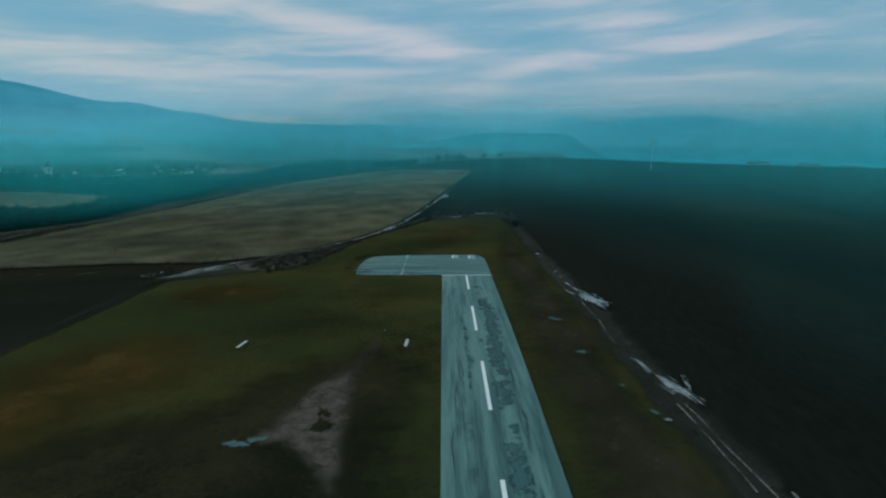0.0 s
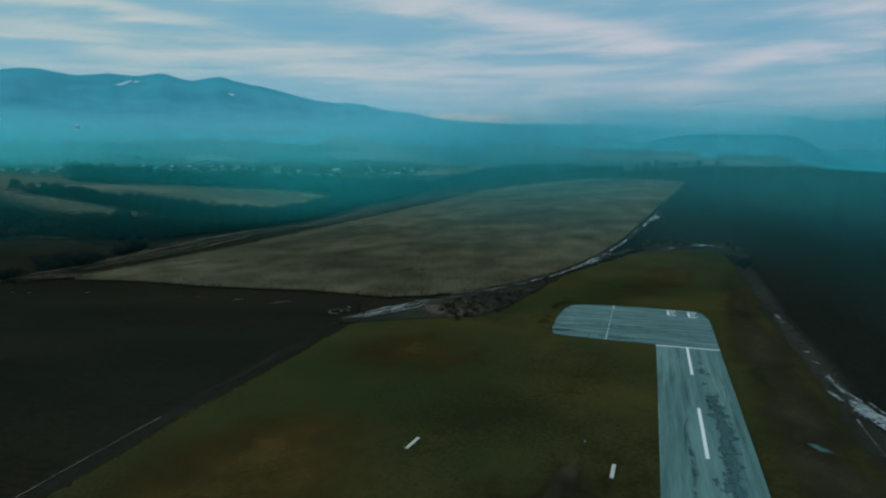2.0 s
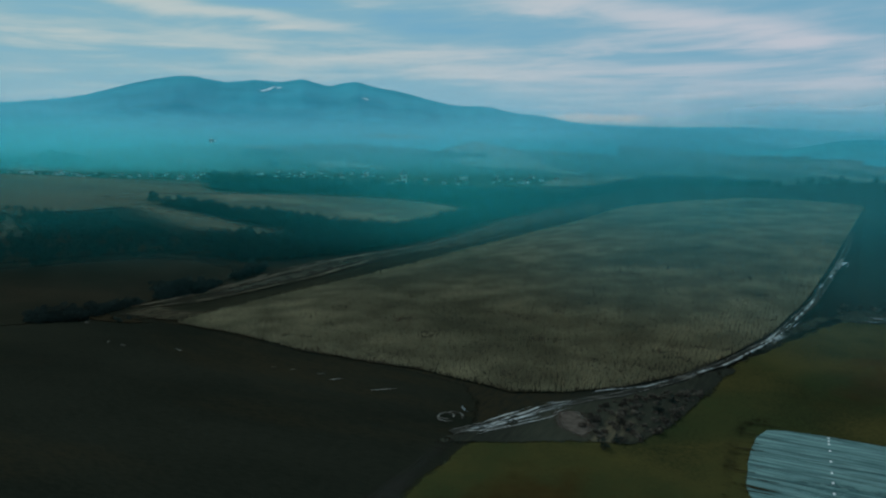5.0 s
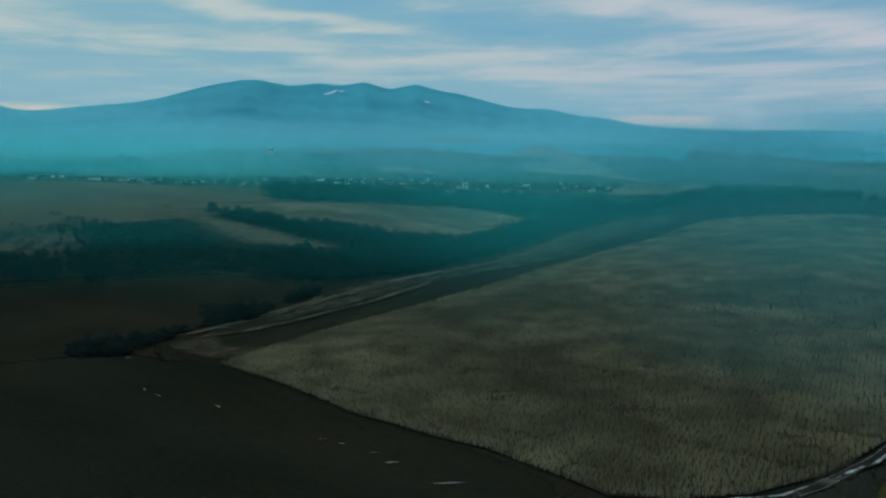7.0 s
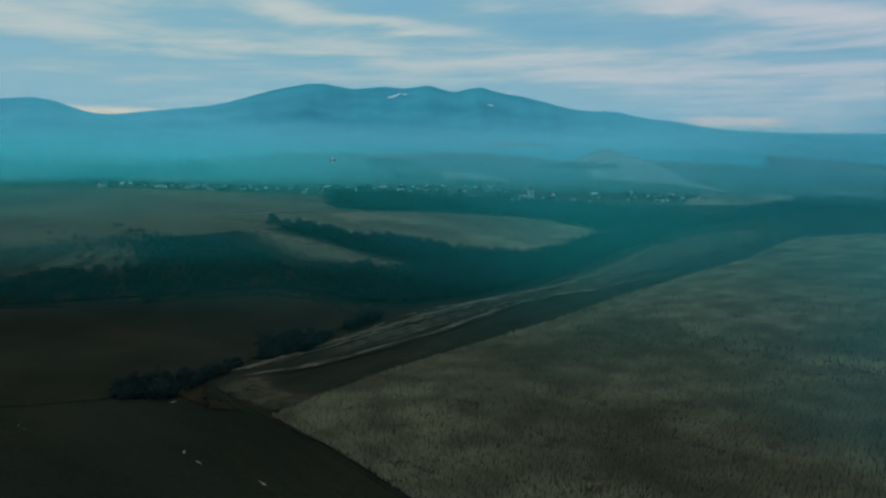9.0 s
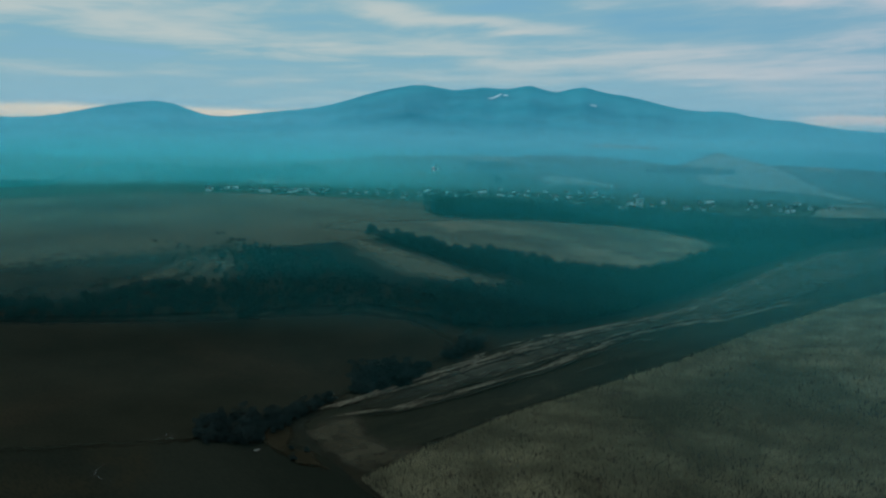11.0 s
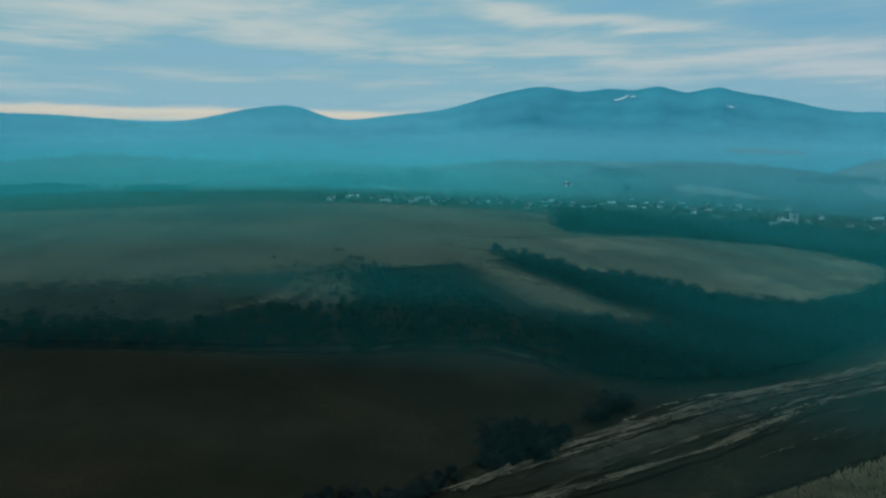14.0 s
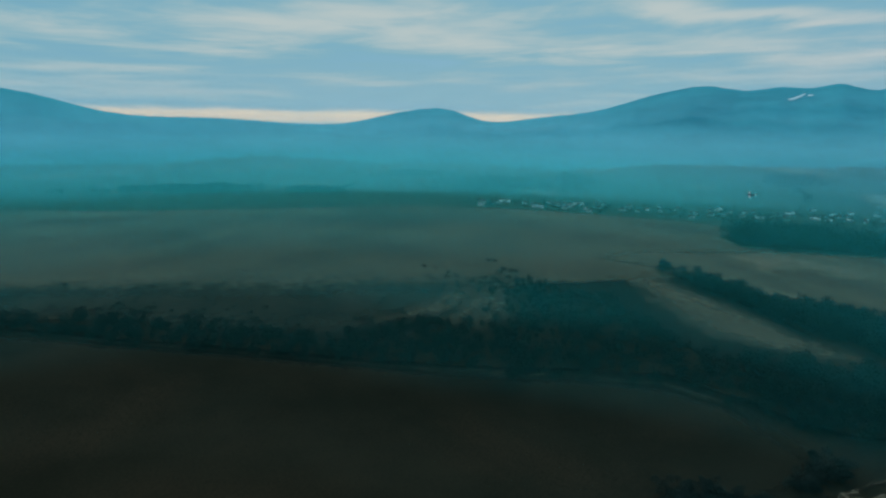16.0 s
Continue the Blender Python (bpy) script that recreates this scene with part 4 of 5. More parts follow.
# worn band and joints of the runway, and grass that creeps over the edge of the turning pad
streak("worn_band", [(10.1, -60), (10.2, 20), (10.0, 90), (10.0, 135), (10.8, 160), (9.6, 172), (9.6, 190), (10.0, 206)], 3.6, "dark_asphalt", 0.575, "darker worn band along the airstrip", "asphalt", 210.0, 0.4, 0.85)
for n, (x, y, w, l) in enumerate(((10.2, 203, 3.2, 5), (10.2, 186.5, 1.6, 5), (9.6, 166, 1.2, 12), (11.5, 144, 0.9, 8), (8.4, 133, 1.6, 3), (6.2, 168, 0.5, 14), (4.7, 150, 0.5, 16), (3.2, 110, 0.5, 20), (12.6, 118, 0.7, 22), (8.8, 96, 0.8, 16), (2.2, 84, 0.4, 14), (12.8, 176, 0.6, 18))):
    streak("tyre_smear", [(x, y - l / 2), (x + 0.15, y - l / 6), (x - 0.15, y + l / 6), (x, y + l / 2)], w, "tyre_black", 0.588 + 0.002 * n, "dark tyre and tar smear", "asphalt", 250.0 + n, 0.5, 1.5)
rng = np.random.default_rng(91)
for n in range(26):
    y = 209.4 + 15.5 * rng.uniform() ** 1.3 if n < 20 else rng.uniform(226, 248)
    a, b = (rng.uniform(-28, -16), rng.uniform(-8, 8)) if n < 14 else sorted(rng.uniform(-27, 9, 2))
    slope = rng.normal(0, 0.3)
    streak("dark_streak", [(a, y), (a * 0.6 + b * 0.4, y + slope), (b, y + rng.normal(0, 0.3))], rng.uniform(0.5, 2.4), "dark_asphalt", 0.585 + 0.0012 * n, "dark scoured streak in the concrete", "concrete", 270.0 + n, 0.6, 1.9)
streak("crack", [(-6, 230), (-2, 230), (0.3, 229.7), (2.3, 227.5), (5, 226.6), (7.9, 226)], 0.55, "tyre_black", 0.622, "black tar-filled crack in the concrete", "concrete", 300.0, 0.5, 2.0)
streak("crack", [(7.9, 226.2), (7.8, 222), (8.0, 218), (7.7, 212)], 0.55, "tyre_black", 0.625, "black tar-filled crack in the concrete", "concrete", 301.0, 0.5, 2.0)
streak("worn_band", [(4.6, -60), (4.4, 40), (4.5, 100), (4.6, 160)], 1.1, "dark_asphalt", 0.578, "darker worn band along the airstrip", "asphalt", 211.0, 0.28, 0.6)
streak("worn_band", [(12.2, -60), (12.0, 20), (11.7, 90), (11.6, 150)], 0.5, "dark_asphalt", 0.581, "dark lengthwise joint of the airstrip", "asphalt", 212.0, 0.28, 0.9)
rng = np.random.default_rng(88)
for n, y in enumerate(np.linspace(210.5, 254, 15)):
    reach = rng.uniform(2.0, 7.5) + (4.0 if y < 222 else 0.0)
    streak("grass_fringe", [(-32.5, y + rng.normal(0, 0.4)), (-30.5, y), (-29.2 + reach * 0.5, y), (-29.0 + reach, y + rng.normal(0, 0.3))], rng.uniform(0.7, 2.0), "dark_grass", 0.64 + 0.003 * n, "thin dark grass creeping over the concrete", "grass", 220.0 + n, 0.5, 1.6)
streak("grass_fringe", [(-29, 210.2), (-20, 209.7), (-10, 209.4), (-2, 209.0)], 1.7, "dark_grass", 0.69, "thin dark grass creeping over the concrete", "grass", 240.0, 0.5, 1.5)
# dark rim paints the shadowed look of the grass round the pad's end
streak("grass_fringe", [(-31, 209), (-33, 220), (-33, 235), (-31, 250), (-27, 257), (-16, 257)], 4.5, "dark_grass", 0.44, "grass rim round the concrete, shade painted in", "grass", 241.0, 0.28, 0.55)
field("dry_grass", [(-322, 292), (-330, 310), (-327, 331), (-300, 316), (-282, 312), (-271, 324), (-259, 323), (-263, 306), (-264, 283), (-273, 281), (-296, 285)], "headland", 0.83, "worn olive grass at the corner of the maize", "grass", cell=3, step=3, amount=1.5, seed=71, fade=8, grain=0.2, peak=0.95)
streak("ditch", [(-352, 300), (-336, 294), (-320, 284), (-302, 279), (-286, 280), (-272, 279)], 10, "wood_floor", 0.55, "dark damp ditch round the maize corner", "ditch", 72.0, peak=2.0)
tatters([(-628, 106), (-595, 165), (-572, 227), (-550, 287), (-527, 346), (-500, 406), (-475, 443), (-440, 462), (-400, 460), (-374, 454)], 1.6, 70, 8, "pale grassy margin below the wood", "fallow")
streak("wheel_rut", [(-309, 231), (-315, 226), (-321, 222), (-327, 221), (-332, 224), (-335, 229), (-337, 235), (-337, 243)], 1.7, "mud", 0.5, "curved pale wheel track in the field", "rut", 21.0, 0.28, 0.62)
for n, (path, width) in enumerate((([(-338, 246), (-344, 250), (-352, 258)], 1.3), ([(-341, 251), (-347, 254), (-351, 262)], 0.9), ([(-344, 244), (-350, 252), (-356, 262)], 1.0), ([(-318, 271), (-321, 276), (-320, 281)], 2.4))):
    streak("wheel_rut", path, width, "mud", 0.51, "pale scuffed mud beside the hedge", "rut", 22.0 + n, 0.28, 0.6)


def marker(x, y, turn):
    ob = tagged(new("runway_marker"), "long flat white marker board lying on the grass", "marker", "markers beside the runway")
    bm = bmesh.new()
    bmesh.ops.create_cube(bm, size=1, matrix=pose(0, 0, 0.12) @ Matrix.Diagonal((0.6, 4.6, 0.12, 1)))
    part("board", bm, M["old_paint"], ob)
    for dy in (-1.7, 0, 1.7):
        bm = bmesh.new()
        bmesh.ops.create_cube(bm, size=1, matrix=pose(0, dy, 0.03) @ Matrix.Diagonal((0.95, 0.15, 0.1, 1)))
        part("batten", bm, M["wood"], ob)
    ob.matrix_world = pose(x, y, height(x, y) + 0.4, 0, 0, turn)


marker(-41, 133, -8)
marker(-7.4, 132, -2)

# ---------------------------------------------------------------- trees and scrub


def cone(bm, a, b, ra, rb, sides=5):
    a, b = Vector(a), Vector(b)
    d = (b - a).normalized()
    u = d.orthogonal().normalized()
    w = d.cross(u)
    rings = []
    for c, r in ((a, ra), (b, rb)):
        rings.append([bm.verts.new(c + (u * math.cos(t) + w * math.sin(t)) * r) for t in (2 * math.pi * i / sides for i in range(sides))])
    for i in range(sides):
        j = (i + 1) % sides
        bm.faces.new((rings[0][i], rings[0][j], rings[1][j], rings[1][i]))
    bm.faces.new(rings[1])


def spray(rng, centre, radius, count, size, verts, faces):
    """Small slivers of twig and leaf scattered through an uneven crown."""
    lobes = [(rng.normal(0, 0.55, 3) * radius * (0.75, 0.75, 0.7), rng.uniform(0.35, 0.6)) for _ in range(9)]
    for _ in range(count):
        c, s_ = lobes[rng.integers(len(lobes))]
        d = rng.normal(0, 1, 3)
        d /= np.linalg.norm(d)
        p = centre + c + d * radius * s_ * rng.uniform(0.35, 1.0)
        q = rng.normal(0, 1, 3) + d * 0.8
        q /= np.linalg.norm(q)
        w = np.cross(q, rng.normal(0, 1, 3))
        w /= np.linalg.norm(w)
        l = size * rng.uniform(0.6, 1.5)
        n = len(verts)
        verts += [tuple(p - w * l * 0.3), tuple(p + w * l * 0.3), tuple(p + q * l + w * l * 0.1)]
        faces.append((n, n + 1, n + 2))


def tree_thing(name, label, category, seed, tall, wide, count, size, mat, stems=1):
    rng = np.random.default_rng(seed)
    ob = tagged(new(name), label, category)
    bm = bmesh.new()
    for s_ in range(stems):
        base = Vector((rng.normal(0, 0.5) * (stems > 1), rng.normal(0, 0.5) * (stems > 1), -0.4))
        fork = Vector((rng.normal(0, 0.4), rng.normal(0, 0.4), tall * 0.42))
        cone(bm, base, fork, tall * 0.022, tall * 0.014, 6)
        for i in range(6):
            t = i * 1.05 + rng.uniform(0, 0.5)
            tip = fork + Vector((math.cos(t) * wide * rng.uniform(0.4, 0.8), math.sin(t) * wide * rng.uniform(0.4, 0.8), tall * rng.uniform(0.15, 0.5)))
            cone(bm, fork - Vector((0, 0, rng.uniform(0, tall * 0.15))), tip, tall * 0.010, tall * 0.003, 4)
    part("trunk", bm, M["bark"], ob)
    verts, faces = [], []
    spray(rng, np.array((0, 0, tall * 0.5)), np.array((wide, wide, tall * 0.5)), count, size, verts, faces)
    me = mesh_from("crown", verts, faces, M[mat], False)
    crown = new("crown", me)
    crown.parent = ob
    return ob


DITCH = [(-690, -60), (-628, 104), (-595, 164), (-572, 227), (-550, 288), (-527, 349), (-500, 409), (-476, 450), (-440, 468), (-400, 474), (-420, 500), (-470, 500), (-514, 486), (-565, 488), (-600, 472), (-640, 452), (-632, 402), (-585, 408), (-590, 355), (-580, 300), (-600, 230), (-640, 160), (-655, 100), (-715, -60)]
STREAM = [(-402, 476), (-386, 492), (-361, 538), (-357, 600), (-372, 677), (-380, 777), (-390, 902), (-404, 1040), (-460, 1050), (-468, 1000), (-445, 879), (-452, 790), (-490, 726), (-548, 668), (-566, 608), (-640, 588), (-649, 574), (-589, 574), (-539, 580), (-491, 578), (-464, 535), (-478, 502)]
UPPER = [(-772, 800), (-757, 900), (-745, 985), (-683, 1108), (-611, 1146), (-533, 1132), (-498, 1102), (-470, 1054), (-404, 1060), (-413, 1134), (-385, 1235), (-450, 1275), (-555, 1280), (-640, 1265), (-710, 1220), (-800, 1120), (-850, 1010), (-868, 890), (-830, 825)]
HILL = [(-420, 1170), (-385, 1215), (-300, 1290), (-200, 1330), (-100, 1285), (-60, 1300), (-70, 1380), (-200, 1430), (-300, 1390), (-380, 1290)]
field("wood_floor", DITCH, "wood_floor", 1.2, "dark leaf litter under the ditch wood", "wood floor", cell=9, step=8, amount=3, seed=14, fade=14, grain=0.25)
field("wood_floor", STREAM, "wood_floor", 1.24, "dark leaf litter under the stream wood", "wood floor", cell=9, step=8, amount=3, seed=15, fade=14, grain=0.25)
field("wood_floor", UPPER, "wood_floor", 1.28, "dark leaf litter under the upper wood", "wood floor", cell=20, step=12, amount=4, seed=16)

field("hill_pasture", BRAE, "pasture", 1.7, "rough pasture beside the copse", "pasture", cell=5, step=5, amount=4, seed=92, fade=18, grain=0.12, peak=0.8)
field("hill_pasture", GLADE, "pasture", 1.6, "rough pasture running down between copse and ditch", "pasture", cell=5, step=5, amount=4, seed=91, fade=18, grain=0.12, peak=0.9)
KINDS = [tree_thing("bare_tree", "leafless dark winter tree in the valley wood", "tree", 100 + i, t, w, 620, 0.85, "twigs") for i, (t, w) in enumerate(((10, 3.4), (12, 4.0), (8, 3.2), (9.5, 4.2), (13, 3.6)))]
SHRUBS = [tree_thing("thorn_bush", "dark leafless thorn bush in the field hedge", "bush", 200 + i, t, w, 1500, 0.42, "thorn", 3) for i, (t, w) in enumerate(((5.5, 4.2), (4.0, 3.4), (6.5, 4.6)))]
SCRUBS = [tree_thing("scrub_bush", "low rusty brown scrub beside the track", "bush", 300 + i, t, w, 160, 0.55, "scrub", 3) for i, (t, w) in enumerate(((1.8, 1.8), (1.3, 1.5), (2.2, 1.7)))]


def plant(kinds, spots, rng, group, low=0.8, high=1.25):
    for x, y in spots:
        s_ = rng.uniform(low, high)
        ob = copy_thing(kinds[rng.integers(len(kinds))], pose(x, y, height(x, y) + 0.3, 0, 0, rng.uniform(0, 360)) @ Matrix.Diagonal((s_, s_, s_ * rng.uniform(0.9, 1.1), 1)))
        ob["group"] = group


def far_wood(name, label, spots, rng, tall, wide, count, size, mat="twigs", low=0.75, high=1.25):
    """A wood too dense to count, built as one thing."""
    protos = []
    for i in range(4):
        v, f = [], []
        spray(rng, np.array((0, 0, tall * 0.5)), np.array((wide, wide, tall * 0.48)), count, size, v, f)
        n = len(v)
        v += [(-0.2, 0, -0.5), (0.2, 0, -0.5), (0, 0.2, tall * 0.6), (0, -0.2, -0.5)]
        f += [(n, n + 1, n + 2), (n + 1, n + 3, n + 2), (n + 3, n, n + 2)]
        protos.append((np.array(v), np.array(f)))
    vs, fs, off = [], [], 0
    z = land(spots[:, 0], spots[:, 1])
    for (x, y), h in zip(spots, z):
        v, f = protos[rng.integers(4)]
        t, s_ = rng.uniform(0, 6.28), rng.uniform(low, high)
        c, q = math.cos(t) * s_, math.sin(t) * s_
        w = np.c_[v[:, 0] * c - v[:, 1] * q + x, v[:, 0] * q + v[:, 1] * c + y, v[:, 2] * s_ * rng.uniform(0.85, 1.15) + h]
        vs.append(w), fs.append(f + off)
        off += len(v)
    me = mesh_from(name, np.concatenate(vs).tolist(), np.concatenate(fs).tolist(), M[mat], False)
    return tagged(new(name, me), label, "wood", kind="stuff")


spots, rng = inside_points(DITCH, 6.2, 5, clear=SLOPE)
for glade in (GLADE, BRAE):
    gx, gy = np.array([p[0] for p in glade], float), np.array([p[1] for p in glade], float)
    spots = spots[~within(spots[:, 0], spots[:, 1], gx, gy) | (rng.uniform(0, 1, len(spots)) < 0.4)]
near = (spots[:, 1] > 150) & (np.arange(len(spots)) % 2 == 0)
near &= np.cumsum(near) <= 230
loose = rng.uniform(0, 1, len(spots)) < 0.45
spots = spots + rng.normal(0, 6, spots.shape) * loose[:, None] * (1, 1)
plant(KINDS, spots[near], rng, "trees of the ditch wood", 0.35, 0.85)
far_wood("ditch_wood", "dense leafless wood along the ditch", spots[~near], rng, 6.5, 4.2, 330, 0.85, low=0.35)
edge = [Vector(p) for p in ((-715, -60), (-655, 100), (-640, 160), (-600, 230), (-580, 300), (-592, 355), (-632, 402), (-645, 455))]
lens = np.array([(b - a).length for a, b in zip(edge, edge[1:])])
loose = []
for _ in range(420):
    i = rng.choice(len(lens), p=lens / lens.sum())
    p = edge[i].lerp(edge[i + 1], rng.uniform()) + Vector((-rng.exponential(17) - 1, rng.normal(0, 8)))
    if noise.noise(Vector((p.x * 0.02, p.y * 0.02, 5.0))) > -0.15:
        loose.append((p.x, p.y))
far_wood("hillside_scrub", "loose dark thorn scrub thinning out up the pasture", np.array(loose), rng, 4.2, 3.4, 170, 0.6, low=0.35, high=1.1)
spots, rng = inside_points(STREAM, 6.5, 6, clear=SLOPE)
far_wood("stream_wood", "dense leafless wood along the stream", spots, rng, 9, 4.8, 300, 1.05, low=0.35, high=1.5)
spots, rng = inside_points(UPPER, 10.0, 7)
for lo, hi, tall in ((-900, -745, 24), (-745, -650, 20), (-650, -300, 15)):
    far_wood("upper_wood", "dark wood above the stubble field, in mist", spots[(spots[:, 0] >= lo) & (spots[:, 0] < hi)], rng, tall, 6.8, 220, 1.7, low=0.6)
spots, rng = inside_points(HILL, 10.0, 8)
for lo, hi, tall in ((-600, -370, 10), (-370, -190, 12), (-190, -130, 13), (-130, 0, 8)):
    far_wood("hill_wood", "dark wood on the far rise, in mist", spots[(spots[:, 0] >= lo) & (spots[:, 0] < hi)], rng, tall, 7.0, 140, 2.2)
rng = np.random.default_rng(9)
row = np.c_[np.linspace(-60, 80, 14) + rng.normal(0, 6, 14), 1150 + rng.normal(0, 14, 14)]
far_wood("skyline_trees", "loose row of trees on the skyline", row, rng, 14, 5.5, 110, 2.2)


def far_patch(az, dist, length, depth, count, tall, seed):
    r = np.random.default_rng(seed)
    a = radians(az)
    c = np.array((HUB[0] - math.sin(a) * dist, HUB[1] + math.cos(a) * dist))
    side, out = np.array((math.cos(a), math.sin(a))), np.array((-math.sin(a), math.cos(a)))
    p = c + np.outer(r.normal(0, 0.3, count) * length, side) + np.outer(r.normal(0, 0.3, count) * depth, out)
    far_wood("distant_copse", "distant copse dissolving in mist", p, r, tall, tall * 0.55, 70, tall * 0.22)


for i, q in enumerate([(86, 1500, 240, 50, 130, 15), (77, 1480, 110, 40, 60, 13), (63, 1640, 210, 260, 190, 17), (57, 1750, 60, 60, 40, 22), (70, 1900, 150, 80, 70, 16), (42, 1900, 90, 120, 60, 18), (26, 1900, 160, 60, 70, 15)]):
    far_patch(*q, 400 + i)

hook = np.array([(-1335 + 215 * t, 1494 - 178 * t + 22 * math.sin(t * 3)) for t in np.linspace(0, 1, 26)])
far_wood("distant_hedge", "dark curved hedge climbing a far field", hook + rng.normal(0, 4, hook.shape), rng, 9, 5.0, 90, 2.0)

HEDGE = [(-345, 262), (-360, 270), (-364, 282), (-346, 293), (-354, 320), (-357, 334), (-349, 329), (-339, 305), (-323, 285), (-321, 275), (-330, 263)]
THICKET = [(-363, 352), (-385, 372), (-387, 392), (-368, 397), (-366, 411), (-349, 380), (-349, 348)]
rng = np.random.default_rng(12)
for outline, gap, low, high in ((HEDGE, 4.2, 0.5, 1.0), (THICKET, 4.4, 0.6, 1.2)):
    spots, rng = inside_points(outline, gap, 77)
    plant(SHRUBS, spots, rng, "thorn bushes along the hedge", low, high)
plant(SHRUBS, [(-366, 428), (-374, 438), (-380, 444), (-368, 446), (-386, 454), (-376, 458), (-372, 426), (-371, 432), (-370, 440), (-374, 446), (-362, 366)], rng, "thorn bushes along the hedge", 0.9, 1.6)
plant(SHRUBS, [(36, 343), (38, 349), (39, 356), (36, 337)], rng, "bushes at the end of the airstrip grass", 0.4, 0.6)
scrub, rng2 = inside_points([(-69, 233), (-61, 226), (-52, 225), (-47, 241), (-43, 257), (-40, 276), (-49, 268), (-59, 258), (-68, 246)], 3.3, 13)
plant(SCRUBS, scrub, rng2, "scrub beside the farm track", 0.3, 0.95)
plant(SHRUBS, [(-58, 221), (-56.5, 226), (-55, 233), (-51, 249), (-49, 258)], rng2, "dark bushes beside the farm track", 0.3, 0.5)
scrub, rng2 = inside_points([(-8, 386), (30, 398), (40, 376), (43, 380), (38, 406), (-4, 400)], 4.5, 14)
plant(SCRUBS, scrub, rng2, "scrub on the headland bank", 0.5, 1.0)
ditch_edge = [(-306, 282), (-296, 276), (-300, 284)]
plant(SHRUBS, ditch_edge, rng2, "bushes at the maize corner", 0.3, 0.5)
for o in (*KINDS, *SHRUBS, *SCRUBS):
    for c in (*o.children, o):
        bpy.data.objects.remove(c)

# ---------------------------------------------------------------- standing maize


def maize(count, seed, outline, y0, y1, tall, wide):
    rng = np.random.default_rng(seed)
    ex, ey = np.array([p[0] for p in outline], float), np.array([p[1] for p in outline], float)
    x, y = rng.uniform(ex.min(), ex.max(), count * 3), rng.uniform(y0, y1, count * 3)
    x = np.round(x / 1.5) * 1.5 + rng.normal(0, 0.42, len(x)) + 2.5 * np.sin(y * 0.013)
    ok = within(x, y, ex, ey)
    x, y = x[ok], y[ok]
    thin = np.array([noise.noise(Vector((a * 0.045, b * 0.10, 3.0))) + 0.5 * noise.noise(Vector((a * 0.16, b * 0.3, 9.0))) for a, b in zip(x, y)])
    keep = thin + rng.normal(0, 0.16, len(thin)) > -0.58
    x, y, thin = x[keep][:count], y[keep][:count], thin[keep][:count]
    n = len(x)
    z = land(x, y) + 0.35
    h = tall * rng.uniform(0.6, 1.15, n) * (1 + 0.35 * np.clip(thin, -0.4, 0.4))
    verts = np.zeros((n, 9, 3))
    for k in range(3):
        t = rng.normal(2.4, 1.2, n)
        lean = rng.uniform(0.15, 0.75, n) * tall * 0.5
        px, py = np.cos(t), np.sin(t)
        verts[:, k * 3] = np.c_[x - py * wide * 0.28, y + px * wide * 0.28, z]
        verts[:, k * 3 + 1] = np.c_[x + py * wide * 0.28, y - px * wide * 0.28, z]
        verts[:, k * 3 + 2] = np.c_[x + px * lean, y + py * lean, z + h * rng.uniform(0.75, 1.1, n)]
    faces = np.arange(n * 9).reshape(-1, 3)
    me = bpy.data.meshes.new("maize_stalks")
    me.from_pydata(verts.reshape(-1, 3).tolist(), [], faces.tolist())
    me.materials.append(M["corn"])
    tagged(new("maize_stalks", me), "dry standing maize stalks, tan and ragged", "maize", kind="stuff")


maize(120000, 21, CORN, 245, 440, 1.8, 0.30)
maize(110000, 22, CORN, 440, 1000, 2.4, 1.0)

# ---------------------------------------------------------------- village


def slab(bm, x0, x1, y0, y1, z0, z1):
    bmesh.ops.create_cube(bm, size=1, matrix=pose((x0 + x1) / 2, (y0 + y1) / 2, (z0 + z1) / 2) @ Matrix.Diagonal((x1 - x0, y1 - y0, z1 - z0, 1)))


def gable_roof(w, l, z, rise, over=0.6, thick=0.25):
    bm = bmesh.new()
    for sgn in (-1, 1):
        a = [Vector((sgn * (w / 2 + over), y, z - rise * over / (w / 2))) for y in (-l / 2 - over, l / 2 + over)]
        b = [Vector((0, y, z + rise)) for y in (-l / 2 - over, l / 2 + over)]
        low = [bm.verts.new(p) for p in (a[0], a[1], b[1], b[0])]
        top = [bm.verts.new(p + Vector((0, 0, thick))) for p in (a[0], a[1], b[1], b[0])]
        bm.faces.new(top), bm.faces.new(low[::-1])
        for i in range(4):
            bm.faces.new((low[i], low[(i + 1) % 4], top[(i + 1) % 4], top[i]))
    return bm


